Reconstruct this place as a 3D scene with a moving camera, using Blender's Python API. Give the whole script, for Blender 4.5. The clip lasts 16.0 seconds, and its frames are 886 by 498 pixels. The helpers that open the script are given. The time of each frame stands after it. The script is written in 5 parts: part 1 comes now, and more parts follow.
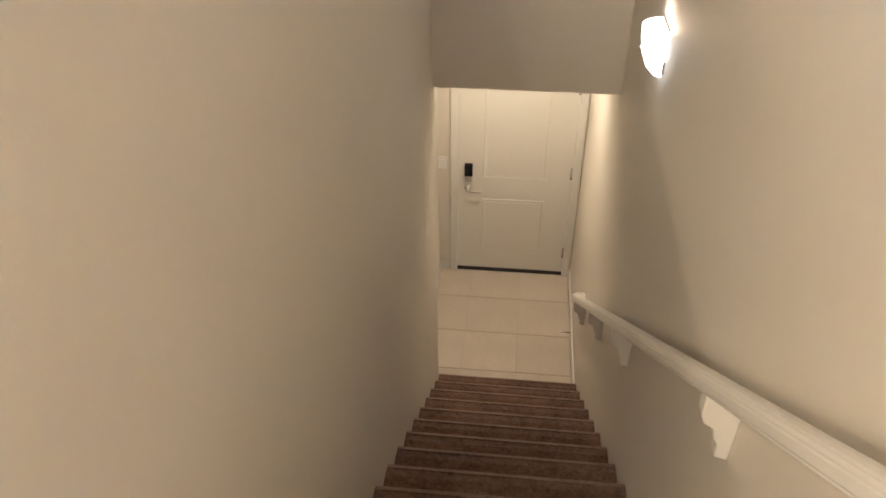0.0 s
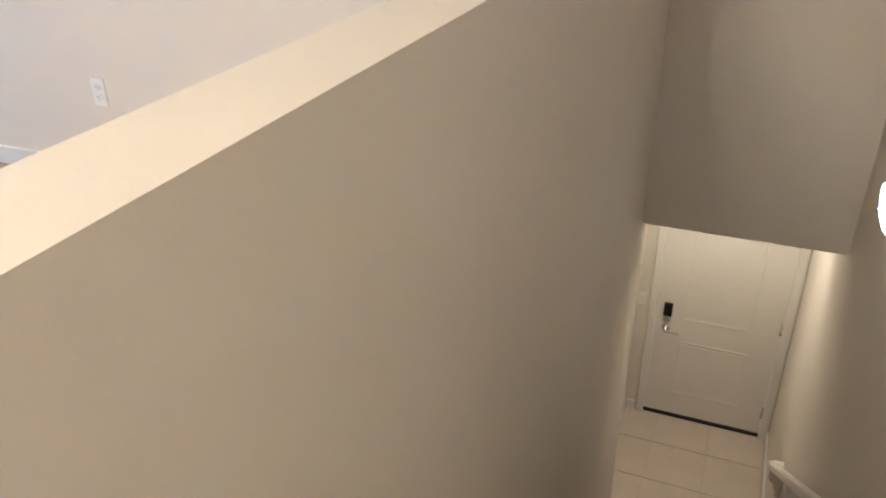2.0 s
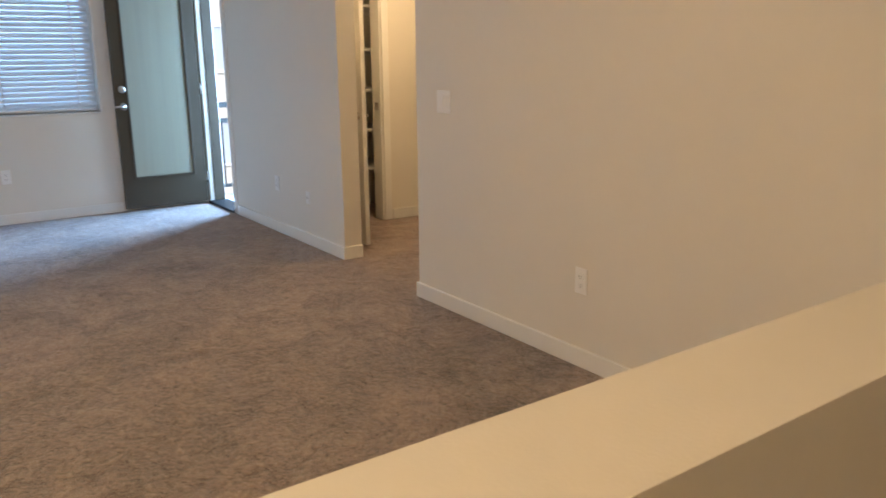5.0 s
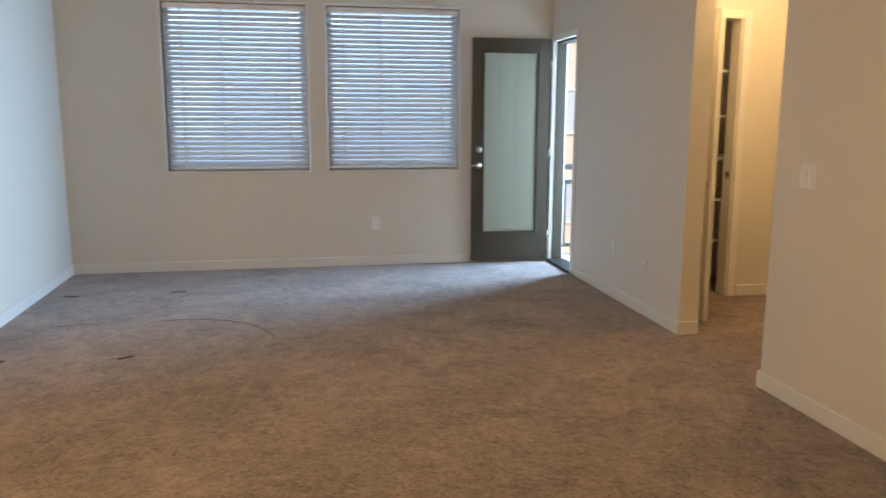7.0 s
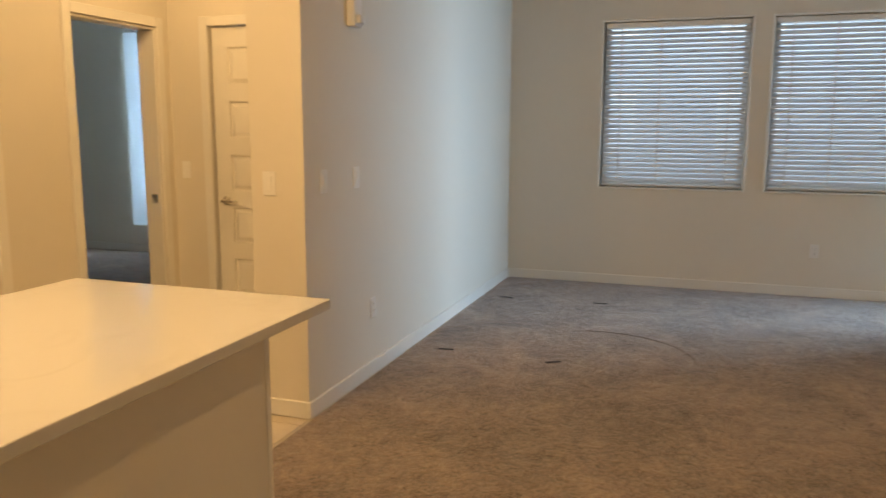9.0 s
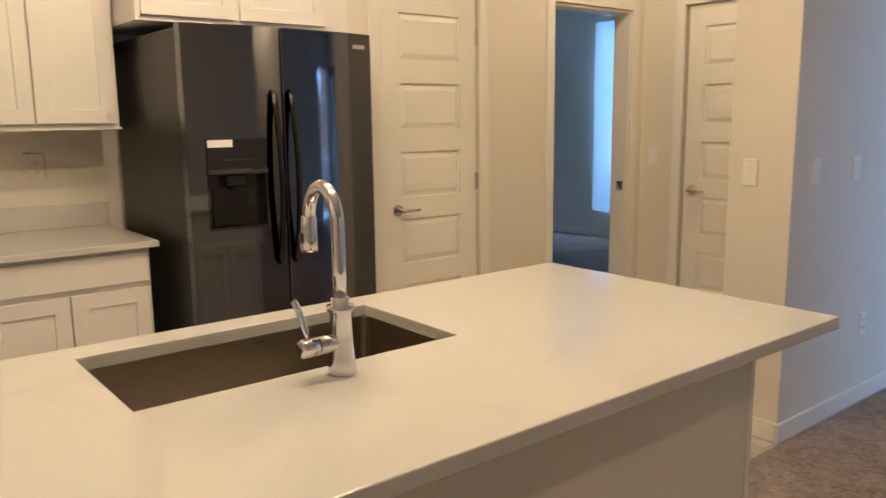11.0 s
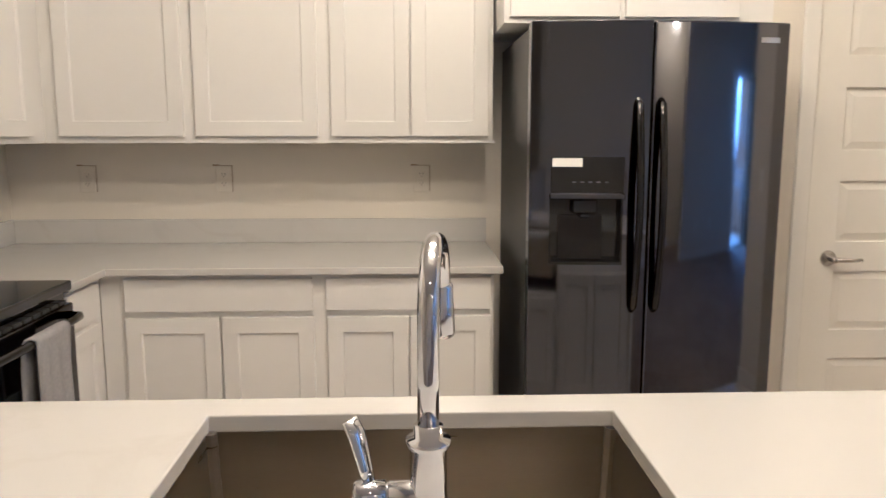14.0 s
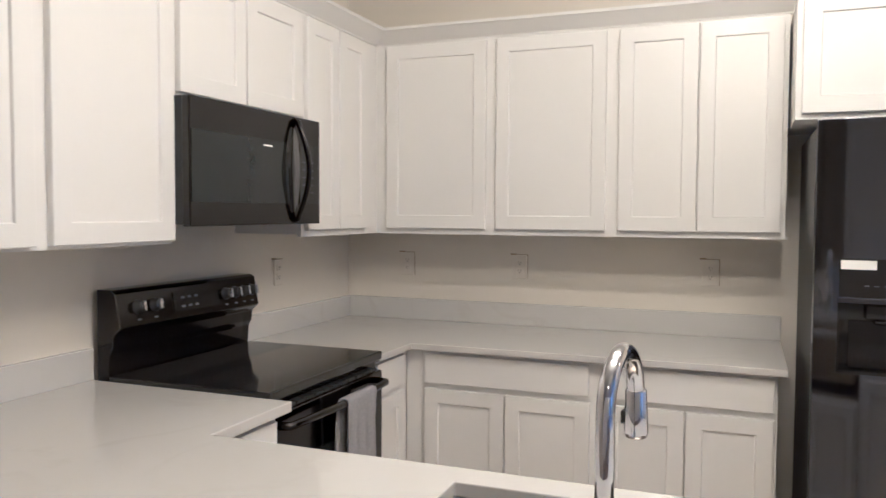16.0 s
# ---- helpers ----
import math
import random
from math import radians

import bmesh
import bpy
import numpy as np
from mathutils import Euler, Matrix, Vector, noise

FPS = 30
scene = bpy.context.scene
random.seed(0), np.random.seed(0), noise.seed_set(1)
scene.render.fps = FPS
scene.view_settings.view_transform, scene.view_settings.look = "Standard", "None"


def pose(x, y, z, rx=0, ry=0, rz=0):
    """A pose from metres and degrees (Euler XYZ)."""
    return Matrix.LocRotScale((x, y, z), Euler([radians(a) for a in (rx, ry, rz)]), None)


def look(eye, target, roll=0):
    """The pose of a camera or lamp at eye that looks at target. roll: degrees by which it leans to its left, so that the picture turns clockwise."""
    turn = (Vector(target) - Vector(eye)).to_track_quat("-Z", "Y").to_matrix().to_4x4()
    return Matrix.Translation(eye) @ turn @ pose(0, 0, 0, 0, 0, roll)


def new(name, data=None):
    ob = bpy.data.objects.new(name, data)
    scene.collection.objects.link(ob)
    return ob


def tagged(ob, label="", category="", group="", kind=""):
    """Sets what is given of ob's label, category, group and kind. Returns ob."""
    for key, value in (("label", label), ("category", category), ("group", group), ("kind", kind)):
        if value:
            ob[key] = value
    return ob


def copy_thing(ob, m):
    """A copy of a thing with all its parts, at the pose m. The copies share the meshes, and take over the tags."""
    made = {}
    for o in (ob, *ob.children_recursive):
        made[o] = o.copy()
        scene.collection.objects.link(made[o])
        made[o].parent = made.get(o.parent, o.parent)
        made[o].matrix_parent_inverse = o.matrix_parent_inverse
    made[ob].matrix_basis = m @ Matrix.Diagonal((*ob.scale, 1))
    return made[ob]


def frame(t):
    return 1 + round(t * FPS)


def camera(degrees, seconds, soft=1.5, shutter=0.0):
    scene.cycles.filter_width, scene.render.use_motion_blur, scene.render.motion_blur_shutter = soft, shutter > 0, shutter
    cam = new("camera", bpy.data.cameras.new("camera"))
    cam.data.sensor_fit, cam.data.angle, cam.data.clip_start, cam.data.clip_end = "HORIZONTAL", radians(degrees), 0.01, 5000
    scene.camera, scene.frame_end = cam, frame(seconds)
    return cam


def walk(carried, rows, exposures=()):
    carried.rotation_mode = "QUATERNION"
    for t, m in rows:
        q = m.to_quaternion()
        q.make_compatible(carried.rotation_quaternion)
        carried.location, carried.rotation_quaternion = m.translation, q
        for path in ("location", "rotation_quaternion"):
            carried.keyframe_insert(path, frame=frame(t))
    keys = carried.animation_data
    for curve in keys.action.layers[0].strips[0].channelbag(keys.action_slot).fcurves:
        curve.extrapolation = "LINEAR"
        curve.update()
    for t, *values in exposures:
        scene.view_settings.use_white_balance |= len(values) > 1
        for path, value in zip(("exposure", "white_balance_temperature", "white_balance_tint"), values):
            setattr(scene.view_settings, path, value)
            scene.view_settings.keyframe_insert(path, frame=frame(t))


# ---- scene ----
# ---- the camera and its walk ----
PATH = [
    (0, (3.178, 0.188, 1.262), (3.005, 1.764, 0.043), -0.4),
    (0.5, (3.166, 0.207, 1.265), (2.919, 1.81, 0.095), -0.4),
    (1, (3.163, 0.228, 1.265), (2.806, 1.854, 0.155), -0.4),
    (1.5, (3.147, 0.216, 1.274), (2.645, 1.85, 0.237), -0.7),
    (2, (3.157, 0.175, 1.289), (2.477, 1.794, 0.33), -0.9),
    (2.5, (3.116, 0.162, 1.291), (2.259, 1.742, 0.416), -1.0),
    (3, (3.083, 0.156, 1.288), (2.056, 1.678, 0.493), -1.0),
    (3.5, (3.065, 0.208, 1.3), (1.849, 1.624, 0.582), -1.1),
    (4, (3.084, 0.118, 1.321), (1.737, 1.461, 0.702), -0.4),
    (6.5, (2.956, 0.061, 1.354), (1.081, 0.67, 1.019), -0.0),
    (7, (2.966, 0.091, 1.366), (1.028, 0.457, 1.029), 0.2),
    (7.5, (2.956, 0.116, 1.352), (0.986, 0.227, 1.025), 0.3),
    (8, (2.945, -0.022, 1.413), (0.975, -0.133, 1.081), 0.2),
    (8.5, (2.937, -0.037, 1.411), (0.998, -0.41, 1.092), 0.2),
    (9, (2.967, -0.045, 1.415), (1.1, -0.689, 1.103), 0.2),
    (9.5, (3.012, -0.044, 1.422), (1.262, -0.96, 1.106), 0.3),
    (10, (2.988, -0.114, 1.401), (1.394, -1.278, 1.078), -0.1),
    (12.5, (2.44, -0.474, 1.389), (1.703, -2.305, 1.063), -0.1),
    (13, (2.329, -0.558, 1.396), (1.739, -2.443, 1.084), 0.2),
    (13.5, (2.242, -0.61, 1.392), (1.908, -2.558, 1.085), -0.3),
    (14, (2.114, -0.637, 1.395), (2.035, -2.614, 1.099), -0.0),
    (14.5, (2.04, -0.627, 1.42), (2.189, -2.607, 1.174), -0.1),
    (15, (1.981, -0.609, 1.428), (2.36, -2.565, 1.247), -0.4),
    (15.5, (1.958, -0.577, 1.453), (2.531, -2.488, 1.323), -0.3),
    (16, (1.935, -0.488, 1.455), (2.659, -2.35, 1.36), 0.3),
]
cam = camera(59.4, 16.0, soft=1.5, shutter=0.3)
walk(cam, [(t, look(eye, target, roll)) for t, eye, target, roll in PATH],
     exposures=((0.0, 1.85, 4650, 10), (2.0, 1.55, 4380, 9), (3.0, 1.3, 4350, 9), (4.0, 0.84, 4850, 9), (6.5, 0.34, 6450, 11), (8.0, 0.2, 6850, 11), (9.0, 0.05, 7600, 11), (9.5, 0.0, 7100, 11), (10.0, 0.0, 6350, 10), (12.3, 0.06, 4400, 12), (14.0, 0.32, 4350, 12), (15.0, 0.38, 4300, 12), (16.0, 0.28, 4080, 12)))

# ---- world, sun, large lights ----
def blackbody(k):
    """Rough linear colour of a lamp of k kelvin, brightest channel 1."""
    table = {2700: (1.0, 0.56, 0.23), 3000: (1.0, 0.655, 0.31), 3500: (1.0, 0.70, 0.43), 6500: (1.0, 0.96, 0.95), 9000: (0.52, 0.74, 1.0), 12000: (0.41, 0.665, 1.0)}
    return table[k]


world = bpy.data.worlds.new("world")
scene.world = world
world.use_nodes = True
sky = world.node_tree.nodes.new("ShaderNodeTexSky")
sky.sky_type, sky.sun_disc = "NISHITA", False
sky.sun_elevation, sky.sun_rotation = radians(48), radians(100)
world.node_tree.links.new(sky.outputs[0], world.node_tree.nodes["Background"].inputs[0])
world.node_tree.nodes["Background"].inputs[1].default_value = 0.15

sun = new("sun", bpy.data.lights.new("sun", "SUN"))
sun.data.energy, sun.data.angle, sun.data.color = 4.0, radians(0.5), (1.0, 0.95, 0.87)
sun.matrix_world = look((12, -3, 13.5), (0, 0, 0))

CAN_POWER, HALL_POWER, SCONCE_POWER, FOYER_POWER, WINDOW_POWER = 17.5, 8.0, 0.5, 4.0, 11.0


def area_light(name, eye, target, sx, sy, power, color, round_shape=False):
    d = bpy.data.lights.new(name, "AREA")
    d.shape, d.size, d.size_y = ("ELLIPSE" if round_shape else "RECTANGLE"), sx, sy
    d.energy, d.color = power, color
    ob = new(name, d)
    ob.matrix_world = look(eye, target)
    return ob


# ---- materials ----
def nodes_of(name):
    m = bpy.data.materials.new(name)
    m.use_nodes = True
    nt = m.node_tree
    return m, nt, nt.nodes["Principled BSDF"]


def surface(name, base, rough=0.5, metal=0.0, var=0.08, scale=2.0, fine=60.0, fine_var=0.05, bump=0.1, bump_scale=250.0,
            rough_var=0.08, coat=0.0, stretch=(1, 1, 1), piece_var=0.0, spec=0.5):
    """A procedural surface: two scales of colour change, uneven gloss and fine relief."""
    m, nt, b = nodes_of(name)
    L, N = nt.links, nt.nodes
    tc, mp = N.new("ShaderNodeTexCoord"), N.new("ShaderNodeMapping")
    mp.inputs["Scale"].default_value = stretch
    L.new(tc.outputs["Object"], mp.inputs[0])
    big, small, rel = N.new("ShaderNodeTexNoise"), N.new("ShaderNodeTexNoise"), N.new("ShaderNodeTexNoise")
    for n, s, d in ((big, scale, 4), (small, fine, 3), (rel, bump_scale, 2)):
        n.inputs["Scale"].default_value, n.inputs["Detail"].default_value = s, d
        L.new(mp.outputs[0], n.inputs["Vector"])
    add = N.new("ShaderNodeMath"); add.operation = "MULTIPLY_ADD"
    L.new(big.outputs["Fac"], add.inputs[0]); add.inputs[1].default_value = var * 2; add.inputs[2].default_value = 1 - var
    add2 = N.new("ShaderNodeMath"); add2.operation = "MULTIPLY_ADD"
    L.new(small.outputs["Fac"], add2.inputs[0]); add2.inputs[1].default_value = fine_var * 2; add2.inputs[2].default_value = -fine_var
    tot = N.new("ShaderNodeMath"); tot.operation = "ADD"
    L.new(add.outputs[0], tot.inputs[0]); L.new(add2.outputs[0], tot.inputs[1])
    out = tot.outputs[0]
    if piece_var:
        oi, pv = N.new("ShaderNodeObjectInfo"), N.new("ShaderNodeMath")
        pv.operation = "MULTIPLY_ADD"
        L.new(oi.outputs["Random"], pv.inputs[0]); pv.inputs[1].default_value = piece_var * 2; pv.inputs[2].default_value = 1 - piece_var
        mul = N.new("ShaderNodeMath"); mul.operation = "MULTIPLY"
        L.new(out, mul.inputs[0]); L.new(pv.outputs[0], mul.inputs[1])
        out = mul.outputs[0]
    vm = N.new("ShaderNodeVectorMath"); vm.operation = "SCALE"
    vm.inputs[0].default_value = base
    L.new(out, vm.inputs["Scale"])
    L.new(vm.outputs[0], b.inputs["Base Color"])
    rr = N.new("ShaderNodeMath"); rr.operation = "MULTIPLY_ADD"
    L.new(big.outputs["Fac"], rr.inputs[0]); rr.inputs[1].default_value = rough_var * 2; rr.inputs[2].default_value = rough - rough_var
    L.new(rr.outputs[0], b.inputs["Roughness"])
    b.inputs["Metallic"].default_value = metal
    b.inputs["Coat Weight"].default_value = coat
    b.inputs["Specular IOR Level"].default_value = spec
    if bump:
        bp = N.new("ShaderNodeBump")
        bp.inputs["Strength"].default_value, bp.inputs["Distance"].default_value = bump, 0.004
        L.new(rel.outputs["Fac"], bp.inputs["Height"]); L.new(bp.outputs[0], b.inputs["Normal"])
    return m


def carpet_material(name, dark, light, grain=3.1, clumps=1.5, relief=0.02):
    """Cut pile carpet: brushed patches, tufts and fibres, with soft relief."""
    m, nt, b = nodes_of(name)
    L, N = nt.links, nt.nodes
    tc = N.new("ShaderNodeTexCoord")
    def noise_at(scale, detail, rough, distort=0.0):
        n = N.new("ShaderNodeTexNoise")
        n.inputs["Scale"].default_value, n.inputs["Detail"].default_value = scale, detail
        n.inputs["Roughness"].default_value, n.inputs["Distortion"].default_value = rough, distort
        L.new(tc.outputs["Object"], n.inputs["Vector"])
        return n.outputs["Fac"]
    def weigh(value, k, plus):
        w = N.new("ShaderNodeMath")
        w.operation = "MULTIPLY_ADD"
        L.new(value, w.inputs[0])
        w.inputs[1].default_value = k
        if isinstance(plus, float):
            w.inputs[2].default_value = plus
        else:
            L.new(plus, w.inputs[2])
        return w.outputs[0]
    patches, tufts, fibres = noise_at(2.0, 4, 0.6, 0.8), noise_at(13.0, 6, 0.72, 0.6), noise_at(52.0, 6, 0.82)
    total = weigh(patches, 1.2, weigh(tufts, clumps, weigh(fibres, grain, 0.46 - (1.2 + clumps + grain) / 2)))
    fleck = N.new("ShaderNodeMapRange")
    fleck.inputs["From Min"].default_value, fleck.inputs["From Max"].default_value = 0.60, 0.70
    L.new(noise_at(34.0, 3, 0.6, 0.5), fleck.inputs[0])
    total = weigh(fleck.outputs[0], -0.4, total)
    mx = N.new("ShaderNodeMix")
    mx.data_type = "RGBA"
    mx.inputs[6].default_value, mx.inputs[7].default_value = (*dark, 1), (*light, 1)
    L.new(total, mx.inputs[0])
    L.new(mx.outputs[2], b.inputs["Base Color"])
    b.inputs["Roughness"].default_value, b.inputs["Specular IOR Level"].default_value = 1.0, 0.1
    b.inputs["Sheen Weight"].default_value, b.inputs["Sheen Roughness"].default_value = 0.5, 0.45
    bp = N.new("ShaderNodeBump")
    bp.inputs["Strength"].default_value, bp.inputs["Distance"].default_value = 1.0, relief
    L.new(weigh(patches, 1.2, weigh(tufts, 1.0, weigh(fibres, 0.5, 0.0))), bp.inputs["Height"])
    L.new(bp.outputs[0], b.inputs["Normal"])
    return m


def quartz_material(name, base, vein):
    m, nt, b = nodes_of(name)
    L, N = nt.links, nt.nodes
    tc = N.new("ShaderNodeTexCoord")
    n1, n2, sp = N.new("ShaderNodeTexNoise"), N.new("ShaderNodeTexNoise"), N.new("ShaderNodeTexNoise")
    n1.inputs["Scale"].default_value, n1.inputs["Detail"].default_value, n1.inputs["Distortion"].default_value = 2.2, 6, 1.2
    n2.inputs["Scale"].default_value, n2.inputs["Detail"].default_value = 1.4, 3
    sp.inputs["Scale"].default_value = 350
    for n in (n1, n2, sp):
        L.new(tc.outputs["Object"], n.inputs["Vector"])
    d = N.new("ShaderNodeMath"); d.operation = "SUBTRACT"; d.inputs[1].default_value = 0.5
    ab = N.new("ShaderNodeMath"); ab.operation = "ABSOLUTE"
    mr = N.new("ShaderNodeMapRange"); mr.inputs["From Min"].default_value, mr.inputs["From Max"].default_value = 0.0, 0.045
    mr.inputs["To Min"].default_value, mr.inputs["To Max"].default_value = 1.0, 0.0
    L.new(n1.outputs["Fac"], d.inputs[0]); L.new(d.outputs[0], ab.inputs[0]); L.new(ab.outputs[0], mr.inputs[0])
    k = N.new("ShaderNodeMapRange"); k.inputs["From Min"].default_value, k.inputs["From Max"].default_value = 0.48, 0.7
    L.new(n2.outputs["Fac"], k.inputs[0])
    mu = N.new("ShaderNodeMath"); mu.operation = "MULTIPLY"
    L.new(mr.outputs[0], mu.inputs[0]); L.new(k.outputs[0], mu.inputs[1])
    mu2 = N.new("ShaderNodeMath"); mu2.operation = "MULTIPLY_ADD"; mu2.inputs[1].default_value = 0.10
    L.new(sp.outputs["Fac"], mu2.inputs[0]); L.new(mu.outputs[0], mu2.inputs[2])
    mx = N.new("ShaderNodeMix"); mx.data_type = "RGBA"
    mx.inputs[6].default_value, mx.inputs[7].default_value = (*base, 1), (*vein, 1)
    L.new(mu2.outputs[0], mx.inputs[0]); L.new(mx.outputs[2], b.inputs["Base Color"])
    b.inputs["Roughness"].default_value = 0.10
    return m


def glass_material(name, tint=(0.92, 0.96, 0.95), rough=0.0):
    m, nt, b = nodes_of(name)
    b.inputs["Base Color"].default_value = (*tint, 1)
    b.inputs["Transmission Weight"].default_value, b.inputs["Roughness"].default_value, b.inputs["IOR"].default_value = 1.0, rough, 1.45
    return m


def glow_material(name, color, strength):
    m, nt, b = nodes_of(name)
    b.inputs["Base Color"].default_value = (0.8, 0.78, 0.74, 1)
    b.inputs["Emission Color"].default_value, b.inputs["Emission Strength"].default_value = (*color, 1), strength
    return m


def slat_material(name, share):
    m, nt, b = nodes_of(name)
    N, L = nt.nodes, nt.links
    b.inputs["Base Color"].default_value, b.inputs["Roughness"].default_value = (0.78, 0.79, 0.8, 1), 0.45
    tr, mx = N.new("ShaderNodeBsdfTranslucent"), N.new("ShaderNodeMixShader")
    tr.inputs[0].default_value = (0.74, 0.80, 0.86, 1)
    mx.inputs[0].default_value = share
    L.new(b.outputs[0], mx.inputs[1]); L.new(tr.outputs[0], mx.inputs[2])
    L.new(mx.outputs[0], N["Material Output"].inputs[0])
    return m


WALL = surface("wall_paint", (0.735, 0.692, 0.61), 0.62, var=0.03, scale=1.2, fine=14, fine_var=0.012, bump=0.07, bump_scale=170)
CEIL = surface("ceiling_paint", (0.78, 0.77, 0.74), 0.8, var=0.03, bump=0.25, bump_scale=120)
TRIM = surface("trim_paint", (0.80, 0.78, 0.73), 0.35, var=0.03, fine_var=0.01, bump=0.03, bump_scale=60)
DOORP = surface("door_paint", (0.80, 0.775, 0.715), 0.38, var=0.03, fine_var=0.012, bump=0.05, bump_scale=90)
CABP = surface("cabinet_paint", (0.80, 0.785, 0.76), 0.36, var=0.025, fine_var=0.01, bump=0.03, bump_scale=80)
CARPET = carpet_material("brown_carpet", (0.058, 0.035, 0.027), (0.44, 0.315, 0.25))
STAIRC = carpet_material("stair_carpet", (0.075, 0.042, 0.030), (0.28, 0.17, 0.12), 2.2, 0.9, 0.006)
# paler stair carpet: the light on the rounded step edges, put into colour
NOSEC = carpet_material("highlit_nosing_carpet", (0.105, 0.065, 0.048), (0.34, 0.22, 0.165), 1.6, 0.8, 0.004)
QUARTZ = quartz_material("white_quartz", (0.60, 0.59, 0.57), (0.565, 0.55, 0.525))
TILE = surface("beige_porcelain", (0.62, 0.55, 0.46), 0.32, var=0.09, scale=3.0, fine=25, fine_var=0.05, bump=0.05, bump_scale=60, piece_var=0.04)
GROUT = surface("grout", (0.585, 0.52, 0.435), 0.9, var=0.1, scale=8)
BLKSTEEL = surface("black_stainless", (0.15, 0.153, 0.178), 0.06, metal=1.0, var=0.06, scale=1.5, fine_var=0.02, bump=0.012, bump_scale=2.2, rough_var=0.03)
DARKSTEEL = surface("dark_range_steel", (0.048, 0.046, 0.046), 0.12, metal=1.0, var=0.06, scale=1.5, fine_var=0.02, bump=0.03, bump_scale=3.0, rough_var=0.03)
BLKGLOSS = surface("black_gloss", (0.012, 0.012, 0.013), 0.08, var=0.05, bump=0.0, rough_var=0.02)
BLKMATT = surface("black_plastic", (0.02, 0.02, 0.021), 0.45, var=0.08)
DARKGLASS = surface("dark_oven_glass", (0.016, 0.018, 0.018), 0.07, var=0.04, bump=0.0, rough_var=0.02, spec=0.3)
CHROME = surface("chrome", (0.66, 0.66, 0.69), 0.07, metal=1.0, var=0.02, bump=0.0, rough_var=0.02)
NICKEL = surface("brushed_nickel", (0.58, 0.55, 0.51), 0.27, metal=1.0, var=0.05, bump=0.03, bump_scale=400)
STEEL = surface("brushed_sink_steel", (0.40, 0.36, 0.305), 0.30, metal=1.0, var=0.08, scale=3, fine=60, fine_var=0.06, bump=0.05, bump_scale=120, stretch=(1, 1, 12))
PLATE = surface("white_plastic", (0.84, 0.83, 0.80), 0.35, var=0.02, bump=0.0)
TANGAP = surface("bare_wall_edge", (0.30, 0.23, 0.15), 0.8, var=0.1)
ALMOND = surface("almond_plastic", (0.72, 0.68, 0.60), 0.5, var=0.02, bump=0.0)
SLOT = surface("dark_slot", (0.12, 0.11, 0.10), 0.6, var=0.1)
BRONZE = surface("bronze_door_paint", (0.055, 0.040, 0.021), 0.5, var=0.08, fine_var=0.03, bump=0.05, bump_scale=120)
IRON = surface("dark_railing_metal", (0.03, 0.028, 0.027), 0.45, metal=0.5, var=0.1)
SLAT = slat_material("white_blind_slat", 0.2)
PANE = glass_material("window_glass")
# opaque pane; its pale tone and upright reflection streaks are put into the colour
DOORGLASS = surface("streaked_door_glass", (0.35, 0.365, 0.30), 0.12, var=0.10, scale=1.0, fine=3.0, fine_var=0.06, bump=0.0, stretch=(1, 9, 0.3))
TOWELM = surface("grey_towel", (0.33, 0.325, 0.34), 0.95, var=0.1, fine=90, fine_var=0.18, bump=0.8, bump_scale=300, spec=0.1)
STUCCO = surface("pale_stucco", (0.62, 0.55, 0.46), 0.9, var=0.06, scale=0.6, fine=12, fine_var=0.05, bump=0.4, bump_scale=60)
REDSTUCCO = surface("red_brown_stucco", (0.20, 0.125, 0.095), 0.9, var=0.08, scale=0.6, fine=12, fine_var=0.05, bump=0.4, bump_scale=60)
CONCRETE = surface("balcony_concrete", (0.46, 0.44, 0.41), 0.85, var=0.1, scale=2, bump=0.3)
GROUND = surface("outdoor_paving", (0.22, 0.21, 0.19), 0.9, var=0.2, scale=0.4, fine=6, fine_var=0.1, bump=0.3)
SHADE = glow_material("lit_frosted_shade", (1.0, 0.82, 0.58), 1.7)
LED = glow_material("recessed_light_lens", (1.0, 0.72, 0.44), 14.0)
BULB = glow_material("lit_globe_glass", (1.0, 0.86, 0.68), 18.0)
SHEER = slat_material("vertical_blind_fabric", 0.30)
# far panes are opaque; the reflected sky is put into their pale colour
FARPANE = surface("sky_toned_far_glass", (0.50, 0.53, 0.56), 0.2, var=0.1, scale=0.5)
PRINT = surface("grey_print", (0.10, 0.10, 0.105), 0.5, var=0.02, bump=0.0)
SHELF = surface("white_shelf_board", (0.78, 0.76, 0.71), 0.5, var=0.03)
CREASE = surface("pressed_carpet_pile", (0.20, 0.14, 0.11), 0.95, var=0.2, fine=90, fine_var=0.2, bump=0.6)
STAIN = surface("carpet_burn_mark", (0.03, 0.025, 0.022), 0.9, var=0.2)

# ---- mesh helpers ----
WL = {}


def bx(bm, x0, x1, y0, y1, z0, z1, bevel=0.0, seg=1):
    """A box between two corners, with rounded edges if bevel."""
    r = bmesh.ops.create_cube(bm, size=1.0, matrix=Matrix.LocRotScale(((x0 + x1) / 2, (y0 + y1) / 2, (z0 + z1) / 2), None,
                              (abs(x1 - x0), abs(y1 - y0), abs(z1 - z0))))
    if bevel:
        es = list({e for v in r["verts"] for e in v.link_edges})
        bmesh.ops.bevel(bm, geom=es, offset=bevel, segments=seg, affect="EDGES", profile=0.5)
    return bm


def box(*a, **k):
    return bx(bmesh.new(), *a, **k)


def boxes(*rows, bevel=0.0):
    bm = bmesh.new()
    for r in rows:
        bx(bm, *r, bevel=bevel)
    return bm


